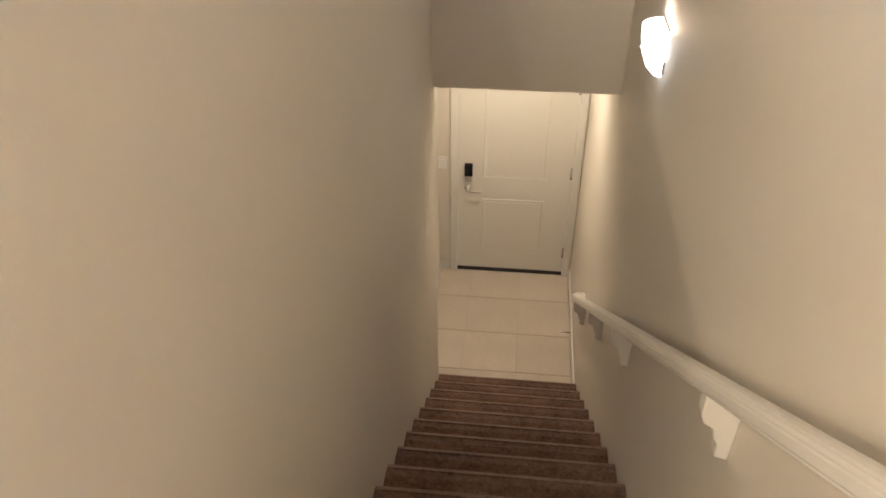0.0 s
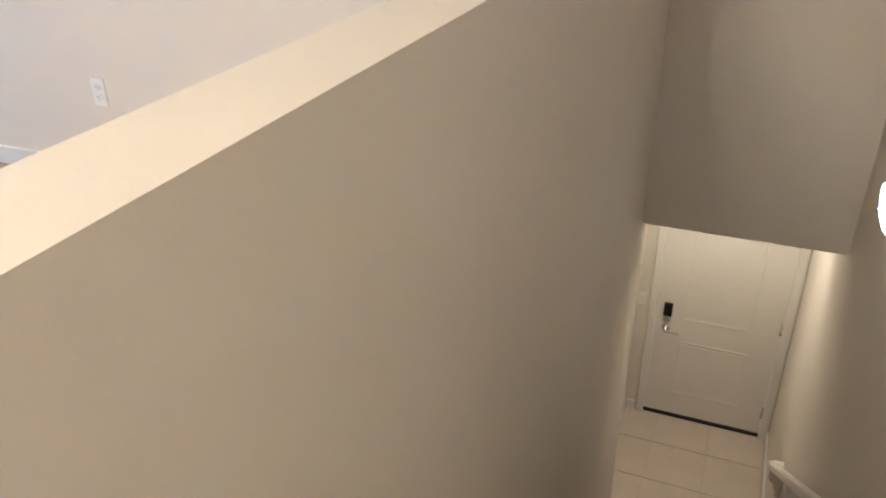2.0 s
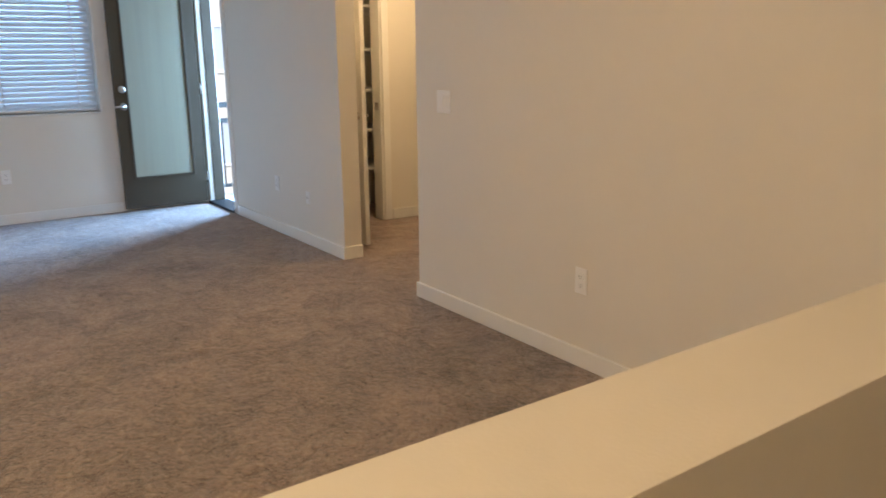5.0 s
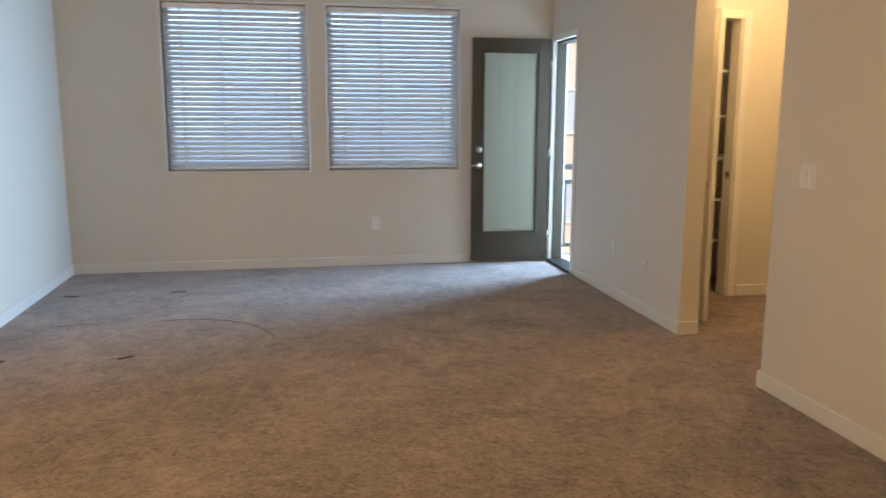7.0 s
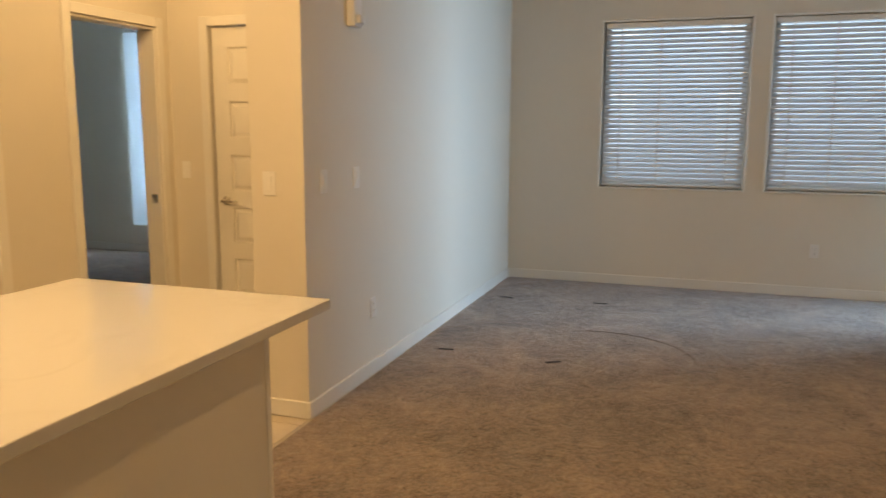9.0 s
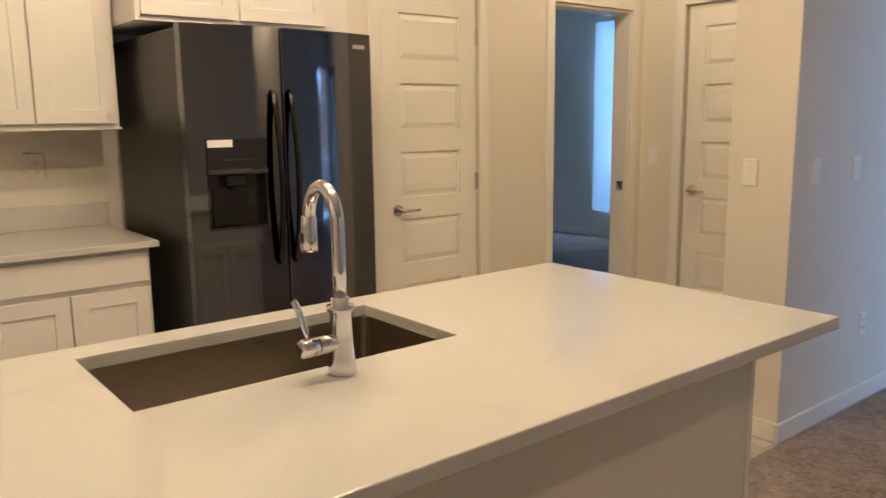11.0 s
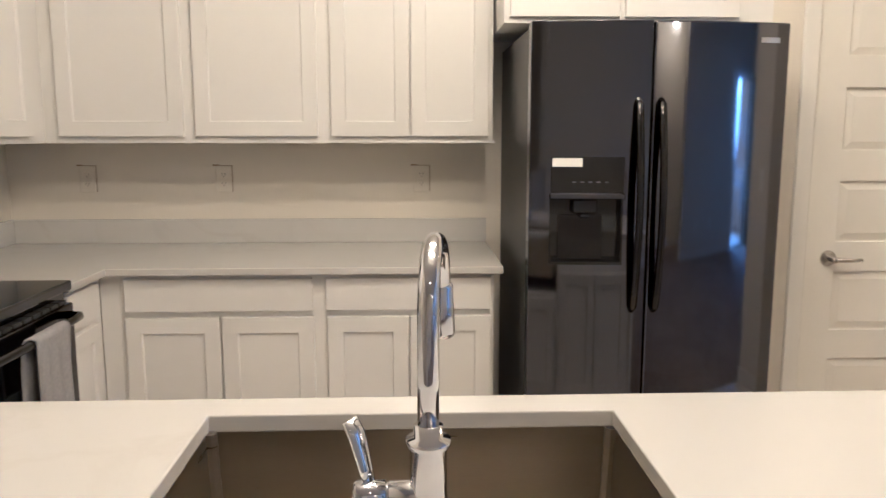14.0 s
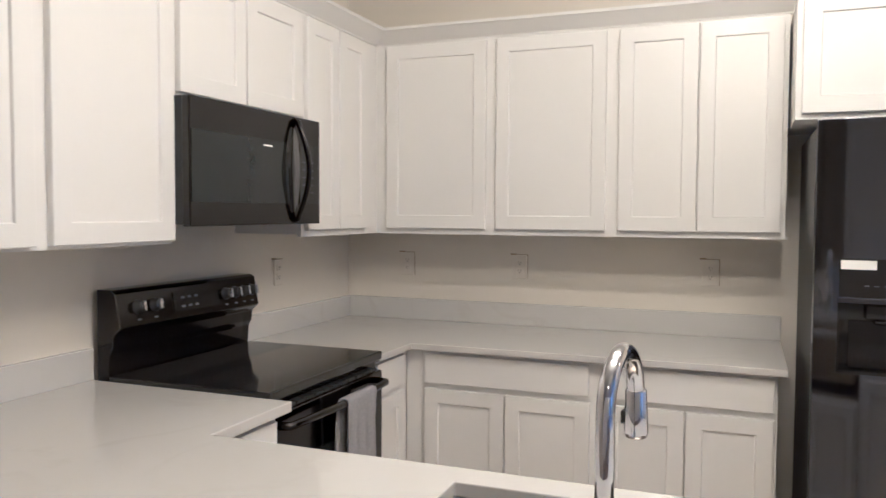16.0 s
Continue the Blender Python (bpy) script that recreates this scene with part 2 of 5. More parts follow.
def prism(pts, axis, a0, a1, bevel=0.0):
    """A polygon pushed along an axis; pts are the two other coordinates in the order x, y, z."""
    bm = bmesh.new()
    def put(p, a):
        q = list(p)
        q.insert("xyz".index(axis), a)
        return bm.verts.new(q)
    lo, hi = [put(p, a0) for p in pts], [put(p, a1) for p in pts]
    n = len(pts)
    bm.faces.new(lo), bm.faces.new(hi)
    for i in range(n):
        bm.faces.new((lo[i], lo[(i + 1) % n], hi[(i + 1) % n], hi[i]))
    bmesh.ops.recalc_face_normals(bm, faces=bm.faces)
    if bevel:
        bmesh.ops.bevel(bm, geom=bm.edges[:], offset=bevel, segments=1, affect="EDGES")
    return bm


def grid_slab(xs, ys, z0, z1, filled):
    """A flat slab over the cells of a grid for which filled(x, y) holds, closed all round."""
    bm, vt = bmesh.new(), {}
    def v(i, j, k):
        if (i, j, k) not in vt:
            vt[i, j, k] = bm.verts.new((xs[i], ys[j], (z0, z1)[k]))
        return vt[i, j, k]
    on = lambda i, j: 0 <= i < len(xs) - 1 and 0 <= j < len(ys) - 1 and filled((xs[i] + xs[i + 1]) / 2, (ys[j] + ys[j + 1]) / 2)
    for i in range(len(xs) - 1):
        for j in range(len(ys) - 1):
            if not on(i, j):
                continue
            bm.faces.new((v(i, j, 1), v(i + 1, j, 1), v(i + 1, j + 1, 1), v(i, j + 1, 1)))
            bm.faces.new((v(i, j, 0), v(i, j + 1, 0), v(i + 1, j + 1, 0), v(i + 1, j, 0)))
            for (a, b, c, d, p, q) in ((i, j, i + 1, j, i, j - 1), (i + 1, j, i + 1, j + 1, i + 1, j), (i + 1, j + 1, i, j + 1, i, j + 1), (i, j + 1, i, j, i - 1, j)):
                if not on(p, q):
                    bm.faces.new((v(a, b, 0), v(c, d, 0), v(c, d, 1), v(a, b, 1)))
    bmesh.ops.recalc_face_normals(bm, faces=bm.faces)
    return bm


def tube(bm, pts, r, n=12, squash=1.0):
    """A round bar along points, with closed ends; r is a radius or one for each point."""
    pts = [Vector(p) for p in pts]
    rs = r if isinstance(r, (list, tuple)) else [r] * len(pts)
    rings, up = [], None
    for i, p in enumerate(pts):
        d = (pts[min(i + 1, len(pts) - 1)] - pts[max(i - 1, 0)]).normalized()
        if up is None:
            up = d.orthogonal().normalized()
        up = (up - d * up.dot(d)).normalized()
        side = d.cross(up)
        rings.append([bm.verts.new(p + (up * math.cos(a) + side * math.sin(a) * squash) * rs[i]) for a in (2 * math.pi * k / n for k in range(n))])
    for a, b in zip(rings, rings[1:]):
        for k in range(n):
            f = bm.faces.new((a[k], a[(k + 1) % n], b[(k + 1) % n], b[k]))
            f.smooth = True
    bm.faces.new(rings[0]), bm.faces.new(rings[-1])
    bmesh.ops.recalc_face_normals(bm, faces=bm.faces)
    return bm


def lathe(bm, prof, m=Matrix(), n=24, arc=2 * math.pi, start=0.0):
    """A turned shape from (radius, height) pairs."""
    full = arc > 6.28
    cols = []
    for k in range(n if full else n + 1):
        a = start + arc * k / n
        cols.append([bm.verts.new(m @ Vector((max(r, 1e-4) * math.cos(a), max(r, 1e-4) * math.sin(a), z))) for r, z in prof])
    for k in range(n):
        a, b = cols[k], cols[(k + 1) % len(cols)]
        for i in range(len(prof) - 1):
            f = bm.faces.new((a[i], b[i], b[i + 1], a[i + 1]))
            f.smooth = True
    bmesh.ops.recalc_face_normals(bm, faces=bm.faces)
    return bm


def thing(name, loc, label, category, group="", kind=""):
    ob = new(name)
    ob.location = loc
    ob.empty_display_size = 0.1
    WL[ob] = Vector(loc)
    return tagged(ob, label, category, group, kind)


def part(name, bm, material, parent=None, label="", smooth=False):
    """Links a bmesh, made in world coordinates, as one mesh object under its thing or part."""
    me = bpy.data.meshes.new(name)
    at = WL[parent] if parent else Vector((0, 0, 0))
    if parent:
        bmesh.ops.translate(bm, verts=bm.verts, vec=-at)
    if smooth:
        for f in bm.faces:
            f.smooth = True
    bm.to_mesh(me)
    bm.free()
    me.materials.append(material)
    ob = new(name, me)
    WL[ob] = at
    if parent:
        ob.parent = parent
    if label:
        ob["label"] = label
    return ob


def structure(name, bm, material, label, category):
    return tagged(part(name, bm, material), label, category, kind="structure")


def xf(bm, m):
    bmesh.ops.transform(bm, matrix=m, verts=bm.verts)
    return bm

# ---- plan ----
XW, XE, XR = -4.135, 3.86, 3.708        # window wall, kitchen range wall, stair wall with the rail
YK, YP, YS = -4.08, -3.50, -1.84        # kitchen back wall, pantry wall, living room's inner south wall
YNW, YNE = 2.455, 2.404                 # north wall: beside the balcony door, beside the stairs
XLO, XLI, HW = 2.555, 2.712, 1.03       # half wall beside the stairs: its faces and height
HC, T = 2.75, 0.13                      # ceiling height, wall thickness
ZF, YF, YH, ZH = -3.116, 5.572, 3.995, -0.59   # lower floor, front door wall, header over the foyer
RISE, RUN, YT, STEPS = 3.116 / 17, 0.2394, 0.26, 17
CT = 0.920                              # worktop height

# ---- walls ----
structure("wall_west", boxes(
    (XW - 0.16, XW, -7.6, -5.98 - 0.2, -0.02, HC), (XW - 0.16, XW, -6.18, -4.6, -0.02, 0.32), (XW - 0.16, XW, -6.18, -4.6, 2.47, HC),
    (XW - 0.16, XW, -4.6, -1.0, -0.02, HC),
    (XW - 0.16, XW, -1.0, 0.205, -0.02, 0.885), (XW - 0.16, XW, -1.0, 0.205, 2.315, HC), (XW - 0.16, XW, 0.205, 0.385, -0.02, HC),
    (XW - 0.16, XW, 0.385, 1.575, -0.02, 0.885), (XW - 0.16, XW, 0.385, 1.575, 2.315, HC), (XW - 0.16, XW, 1.575, YNW + T, -0.02, HC)),
    WALL, "off-white painted outer wall with two window openings", "wall")
structure("wall_north_west", boxes(
    (-3.43, -1.465, YNW, YNW + T, 0, HC), (XW, -4.10, YNW, YNW + T, 0, HC), (-4.10, -3.43, YNW, YNW + T, 2.075, HC)),
    WALL, "off-white painted wall with the balcony doorway", "wall")
structure("wall_north_east", boxes((-0.488, XLO, YNE, YNE + T, 0, HC)), WALL, "plain off-white painted wall beside the stairs", "wall")
structure("wall_half", box(XLO, XLI, YT - 0.022, 2.36, -0.35, HW), WALL, "off-white painted half wall along the open stairwell", "wall")
structure("wall_stair_left", box(XLO, XLI, 2.36, YH, -0.35, HC), WALL, "off-white painted full-height wall beside the stairs", "wall")
structure("wall_stair_lower", box(XLI - 0.12, XLI, YT - 0.022, 4.06, ZF, -0.35), WALL, "off-white painted lower wall beside the stairs", "wall")
structure("wall_stair_right", boxes((XR, XR + 0.15, -0.95, YF, ZF - 0.02, HC)), WALL, "off-white painted stair wall carrying the handrail", "wall")
structure("wall_header", boxes((XLI - 0.001, XR, YH, YH + T, ZH, HC)), WALL, "off-white painted wall above the lower entry", "wall")
structure("wall_front", boxes((2.2, 2.70, YF, YF + T, ZF, ZH), (3.66, XR + 0.15, YF, YF + T, ZF, ZH), (2.70, 3.66, YF, YF + T, ZF + 2.08, ZH)),
          WALL, "off-white painted wall around the front door", "wall")
structure("wall_foyer", boxes((2.43, 2.555, 4.06, YF, ZF, ZH)), WALL, "off-white painted side wall of the lower entry", "wall")
structure("wall_south_living", boxes((XW, -0.248, YS - 0.285, YS, 0, HC)), WALL, "off-white painted living room wall", "wall")
structure("wall_hall_end", boxes((-1.58, -1.45, YP, -3.19, 0, HC), (-1.58, -1.45, -2.42, YS - 0.285, 0, HC), (-1.58, -1.45, -3.19, -2.42, 2.05, HC)),
          WALL, "off-white painted hall wall around the closet door", "wall")
structure("wall_pantry", boxes(
    (0.625, 0.80, YP - T, YP, 0, HC), (-0.60, -0.021, YP - T, YP, 0, HC), (-0.021, 0.625, YP - T, YP, 2.045, HC),
    (-1.32, -0.60, YP - T, YP, 2.055, HC), (-1.58, -1.32, YP - T, YP, 0, HC), (0.69, 0.80, YK, YP - T, 0, HC)),
    WALL, "off-white painted wall with pantry and bedroom doorways", "wall")
structure("wall_kitchen_south", boxes((0.80, XE + 0.15, YK - T, YK, 0, HC)), WALL, "off-white painted wall behind the cabinets", "wall")
structure("wall_kitchen_east", boxes((XE, XE + 0.15, YK, -0.95, 0, HC), (XR, XE, -0.95, -0.94, 0, HC)), WALL, "off-white painted wall behind the range", "wall")
structure("wall_closet", boxes(
    (-2.53, -2.40, 2.585, 2.64, 0, HC), (-2.53, -2.40, 3.335, 3.68, 0, HC), (-2.53, -2.40, 2.64, 3.335, 2.075, HC),
    (-3.2, -3.1, 2.585, 3.68, 0, HC), (-3.1, -2.53, 2.585, 2.63, 0, HC)), WALL, "off-white painted walls of a hall closet", "wall")
structure("wall_hall_north", boxes((-3.2, 1.6, 3.68, 3.68 + T, 0, HC), (1.6, 1.7, YNE + T, 3.81, 0, HC)), WALL, "off-white painted back wall of a side hall", "wall")
structure("wall_bedroom", boxes((XW, 1.2, -7.7, -7.6, 0, HC), (1.1, 1.2, -7.6, YK - T, 0, HC), (0.69, 0.8, -4.3, YK - T, 0, HC)),
          WALL, "off-white painted bedroom walls", "wall")
structure("ceiling", grid_slab([XW - 0.2, -3.3, 1.75, XLI, 4.05], [-7.75, -4.3, -0.9, YNW + T, 3.85, YH + T], HC, HC + 0.12,
          lambda x, y: not (y > YNW and (x < -3.3 or 1.75 < x < XLI)) ), CEIL, "white painted ceiling", "ceiling")
structure("ceiling_foyer", box(2.2, XR + 0.15, YH + T, YF + T, ZH, ZH + 0.2), CEIL, "white ceiling of the lower entry", "ceiling")

# ---- floors ----
structure("floor_carpet", grid_slab([-4.135, -3.1, -2.4, -1.45, -0.248, 1.14, 1.6, XLO + 0.06, XR], [-7.6, YP - T / 2, -1.82, -1.235, YT, YNE + 0.05, 3.68], -0.15, 0.0,
          lambda x, y: (y < YP - T / 2 and x < 1.14) or (-1.82 < y < -1.235 and x < 1.14) or (-1.235 < y < YT) or (YT < y < YNE + 0.05 and x < XLO + 0.06) or (y > YNE and -3.1 < x < 1.6)),
          CARPET, "worn mottled brown carpet", "carpet")
structure("floor_slab_kitchen", box(-1.58, XE, YK, -1.82, -0.15, -0.012), GROUT, "tile bed with beige grout under the kitchen floor", "floor")
structure("floor_slab_foyer", box(2.43, XR, 3.6, YF + T, ZF - 0.15, ZF - 0.008), GROUT, "tile bed with beige grout in the lower entry", "floor")

# ---- baseboards ----
def baseboard(name, rows, z=0.0, h=0.085):
    bm = bmesh.new()
    for x0, x1, y0, y1 in rows:
        bx(bm, x0, x1, y0, y1, z, z + h, bevel=0.003)
    structure(name, bm, TRIM, "white painted baseboard along the wall foot", "baseboard")


b = 0.014
baseboard("baseboard_living", [(XW, XW + b, YS, 1.68), (XW + b, -0.248 + b, YS, YS + b), (-0.248, -0.248 + b, YS - 0.285, YS), (-3.37, -1.465 + b, YNW - b, YNW),
          (-1.465, -1.465 + b, YNW, YNW + T), (-0.488 - b, XLO, YNE - b, YNE), (-0.488 - b, -0.488, YNE, YNE + T), (XLO - b, XLO, YT, YNE - b)])
baseboard("baseboard_hall", [(-2.40, -2.40 + b, 3.41, 3.68), (-2.40 + b, 1.6, 3.68 - b, 3.68), (XW, XW + b, -7.6, YS - 0.3), (-0.53, -0.086, YP, YP + b), (-1.45, -1.45 + b, -2.35, YS - 0.29)])
baseboard("baseboard_foyer", [(2.57, 2.64, YF - b, YF), (2.555, 2.555 + b, 4.06, YF - b), (XR - b, XR, 4.12, YF)], z=ZF)

# ---- stairs ----
stairs = tagged(thing("stairs", (3.2, 2.2, ZF), "straight flight of brown carpeted steps going down", "stairs"), kind="structure")
nose = [(0, 0), (0.006, -0.055), (0.036, -0.054), (0.048, -0.043), (0.047, -0.028), (0.034, -0.012), (0.0, -0.005), (-0.025, 0.0)]
for i in range(1, STEPS + 1):
    y, z = YT + (STEPS - i) * RUN, ZF + RISE * i
    back = y - RUN - 0.03 if i < STEPS else y - 0.1
    prof = [(back, z), (back, z - RISE - 0.02), (y - 0.004, z - RISE - 0.02), (y - 0.004, z - 0.055)] + [(y + a, z + c) for a, c in nose[1:]]
    st = part("step", prism(prof, "x", XLI + 0.001, XR - 0.001), STAIRC, stairs)
    # thin paler strip along the nose, drawn as its highlight
    rim = [(0.047, -0.030), (0.0500, -0.028), (0.037, -0.0100), (0.016, -0.0010), (0.012, -0.004), (0.034, -0.013)]
    part("nosing", prism([(y + a, z + c) for a, c in rim], "x", XLI + 0.002, XR - 0.002), NOSEC, st, "paler carpet nosing with its highlight in the colour")

# ---- front door below ----
def trim_set(name, rows, label="white painted door casing"):
    bm = bmesh.new()
    for r in rows:
        bx(bm, *r, bevel=0.004)
    return structure(name, bm, TRIM, label, "trim")


trim_set("trim_front_door", [(2.655, 2.715, YF - 0.018, YF + 0.02, ZF, ZF + 2.12), (3.635, 3.70, YF - 0.018, YF + 0.02, ZF, ZF + 2.12), (2.715, 3.635, YF - 0.018, YF + 0.02, ZF + 2.06, ZF + 2.12)])
fd = thing("front_door", (3.18, YF, ZF), "closed white painted entry door with dark keypad lock", "door")
fx0, fx1 = 2.7155, 3.6345
bm = bmesh.new()
bx(bm, fx0, fx1, YF + 0.012, YF + 0.05, ZF + 0.03, ZF + 2.055, bevel=0.002)
part("leaf", bm, DOORP, fd)
for z0, z1 in ((0.245, 0.765), (0.965, 1.86)):
    bm = bmesh.new()
    for r in ((2.92, 3.43, z0, z0 + 0.018), (2.92, 3.43, z1 - 0.018, z1), (2.92, 2.938, z0 + 0.018, z1 - 0.018), (3.412, 3.43, z0 + 0.018, z1 - 0.018)):
        bx(bm, r[0], r[1], YF + 0.006, YF + 0.0125, ZF + r[2], ZF + r[3], bevel=0.003)
    bx(bm, 2.95, 3.40, YF + 0.008, YF + 0.0125, ZF + z0 + 0.03, ZF + z1 - 0.03, bevel=0.004)
    part("panel_moulding", bm, DOORP, fd)
part("weatherstrip", box(fx0, fx1, YF + 0.002, YF + 0.045, ZF, ZF + 0.028), BLKMATT, fd, "black rubber sweep at the door foot")
lk = part("keypad_lock", box(2.768, 2.834, YF - 0.016, YF + 0.012, ZF + 0.985, ZF + 1.10, bevel=0.006, seg=2), BLKGLOSS, fd, "black electronic keypad lock")
part("lock_plate", box(2.775, 2.828, YF - 0.012, YF + 0.012, ZF + 0.93, ZF + 0.983, bevel=0.005), NICKEL, lk)
h = part("handle", tube(bmesh.new(), [(2.80, YF - 0.05, ZF + 0.865), (2.84, YF - 0.052, ZF + 0.863), (2.91, YF - 0.05, ZF + 0.862)], 0.0095), NICKEL, fd, "brushed nickel lever handle")
part("rose", lathe(bmesh.new(), [(0, 0.0), (0.03, 0.0), (0.03, 0.008), (0.012, 0.014), (0.012, 0.055), (0, 0.055)], pose(2.80, YF + 0.01, ZF + 0.865, 90)), NICKEL, h)
for z in (0.25, 1.05, 1.80):
    part("hinge", tube(bmesh.new(), [(3.628, YF - 0.002, ZF + z - 0.05), (3.628, YF - 0.002, ZF + z + 0.05)], 0.009), NICKEL, fd)
ds = thing("door_stop", (XR - b, 4.79, ZF + 0.05), "small spring door stop on the baseboard", "door stop")
part("rod", tube(bmesh.new(), [(XR - b, 4.79, ZF + 0.05), (XR - b - 0.07, 4.79, ZF + 0.05)], 0.006, 8), NICKEL, ds)
part("tip", tube(bmesh.new(), [(XR - b - 0.07, 4.79, ZF + 0.05), (XR - b - 0.085, 4.79, ZF + 0.05)], 0.010, 8), PLATE, ds)

# ---- handrail on brackets ----
rail = thing("handrail", (3.64, 2.5, -1.0), "cream painted wooden stair rail on shaped brackets", "handrail")
ra, rb = Vector((3.64, 0.10, 1.01)), Vector((3.64, 4.30, -2.265))
def rail_z(y):
    return ra.z + (rb.z - ra.z) * (y - ra.y) / (rb.y - ra.y)
bm = bmesh.new()
prof = [(-0.020, -0.034), (0.020, -0.034), (0.025, -0.022), (0.026, 0.010), (0.018, 0.026), (0.0, 0.032), (-0.018, 0.026), (-0.026, 0.010), (-0.025, -0.022)]
ends = []
for y in (ra.y, rb.y):
    ends.append([bm.verts.new((3.64 + px, y, rail_z(y) + pz)) for px, pz in prof])
for k in range(len(prof)):
    bm.faces.new((ends[0][k], ends[0][(k + 1) % len(prof)], ends[1][(k + 1) % len(prof)], ends[1][k]))
bm.faces.new(ends[0]), bm.faces.new(ends[1])
bmesh.ops.recalc_face_normals(bm, faces=bm.faces)
bmesh.ops.bevel(bm, geom=[e for e in bm.edges if e.calc_length() > 2], offset=0.004, segments=2, affect="EDGES")
part("rail", bm, TRIM, rail)
part("end_return", box(3.64, XR, rb.y - 0.035, rb.y + 0.02, rb.z - 0.035, rb.z + 0.03, bevel=0.006), TRIM, rail)
for y in (4.17, 3.41, 2.61, 1.40, 0.42):
    z = rail_z(y) - 0.028
    p = [(XR, z + 0.005), (3.622, z + 0.005), (3.620, z - 0.05), (3.630, z - 0.078), (3.655, z - 0.095), (3.660, z - 0.125), (3.672, z - 0.145), (3.674, z - 0.19), (XR, z - 0.20)]
    bm = prism(p, "y", y - 0.02, y + 0.02)
    bmesh.ops.bevel(bm, geom=bm.edges[:], offset=0.003, segments=1, affect="EDGES")
    part("bracket", bm, TRIM, rail)

# ---- wall sconce ----
sc = thing("wall_sconce", (XR, 3.04, 0.08), "lit white glass half-bowl wall lamp", "wall lamp")
SH = pose(XR, 3.04, -0.035)
prof = [(0.010, 0.0), (0.028, 0.004), (0.058, 0.037), (0.079, 0.09), (0.090, 0.148), (0.093, 0.195), (0.089, 0.196), (0.085, 0.148), (0.074, 0.092), (0.053, 0.041), (0.018, 0.010)]
part("shade", lathe(bmesh.new(), prof, SH, n=20, arc=math.pi, start=math.pi / 2), SHADE, sc, "glowing frosted glass shade")
part("back_plate", box(XR - 0.008, XR, 2.96, 3.12, 0.0, 0.17, bevel=0.003), NICKEL, sc)
part("finial", lathe(bmesh.new(), [(0, 0), (0.007, 0.002), (0.008, 0.008), (0.0, 0.013)], pose(XR - 0.083, 3.04, 0.075, 0, -90), n=10), NICKEL, sc)
lamp = new("sconce_lamp", bpy.data.lights.new("sconce_lamp", "POINT"))
lamp.data.energy, lamp.data.color, lamp.data.shadow_soft_size = SCONCE_POWER, blackbody(2700), 0.03
lamp.location = (XR - 0.045, 3.04, 0.135)

# ---- ceiling lights ----
def ceiling_lamp(x, y, z, power, kelvin, wide=False):
    """A shallow round lamp under the ceiling; a wide one shines sideways as well."""
    c = thing("ceiling_light", (x, y, z), "round white ceiling light, switched on", "ceiling light", "ceiling lights")
    part("ring", lathe(bmesh.new(), [(0.065, 0.0), (0.085, -0.006), (0.088, -0.003), (0.088, 0.0)], pose(x, y, z), n=24), PLATE, c)
    part("lens", lathe(bmesh.new(), [(0.0, -0.002), (0.066, -0.002), (0.066, 0.0)], pose(x, y, z), n=24), LED, c)
    if wide:
        d = bpy.data.lights.new("ceiling_light_lamp", "POINT")
        d.shadow_soft_size, d.energy, d.color = 0.05, power, blackbody(kelvin)
        new("ceiling_light_lamp", d).location = (x, y, z - 0.10)
    else:
        area_light("ceiling_light_lamp", (x, y, z - 0.012), (x, y, z - 1), 0.12, 0.12, power, blackbody(kelvin), True)


for x, y in [(x, y) for x in (1.4, 1.8, 2.2) for y in (-1.6, -2.3)]:
    ceiling_lamp(x, y, HC, CAN_POWER, 3000, True)
ceiling_lamp(1.37, 0.35, HC, 8.0, 3000)
ceiling_lamp(-0.7, -2.85, HC, HALL_POWER, 3000)
ceiling_lamp(-1.3, 3.1, HC, HALL_POWER * 5.5, 3000, True)
ceiling_lamp(3.15, 4.85, ZH, FOYER_POWER, 3000)
bp_ = thing("pendant_lamp", (-1.82, -4.70, HC), "small lit globe lamp hanging in the bedroom", "ceiling lamp")
part("stem", tube(bmesh.new(), [(-1.82, -4.70, HC), (-1.82, -4.70, 2.24)], 0.008, 8), NICKEL, bp_)
part("canopy", lathe(bmesh.new(), [(0.0, -0.02), (0.03, -0.02), (0.05, -0.006), (0.05, 0.0)], pose(-1.82, -4.70, HC), n=18), NICKEL, bp_)
part("globe", lathe(bmesh.new(), [(0.0, -0.03)] + [(0.03 * math.sin(math.pi * k / 10), -0.03 * math.cos(math.pi * k / 10)) for k in range(1, 10)] + [(0.0, 0.03)], pose(-1.82, -4.70, 2.225), n=18), BULB, bp_, "glowing round glass")

# ---- windows and blinds ----
def window(name, y0, y1, z0, z1):
    w = tagged(thing(name, (XW - 0.1, (y0 + y1) / 2, z0), "white framed window behind horizontal blinds", "window"), kind="structure")
    x0, x1 = XW - 0.15, XW - 0.095
    ym = (y0 + y1) / 2
    part("window_frame", boxes((x0, x1, y0, y0 + 0.05, z0, z1), (x0, x1, y1 - 0.05, y1, z0, z1), (x0, x1, y0 + 0.05, y1 - 0.05, z0, z0 + 0.05),
         (x0, x1, y0 + 0.05, y1 - 0.05, z1 - 0.05, z1), bevel=0.003), TRIM, w)
    for a, c in ((y0 + 0.05, ym - 0.001), (ym + 0.001, y1 - 0.05)):
        p = part("pane", box(XW - 0.128, XW - 0.122, a, c, z0 + 0.05, z1 - 0.05), PANE, w)
        p.visible_shadow = False
    return w


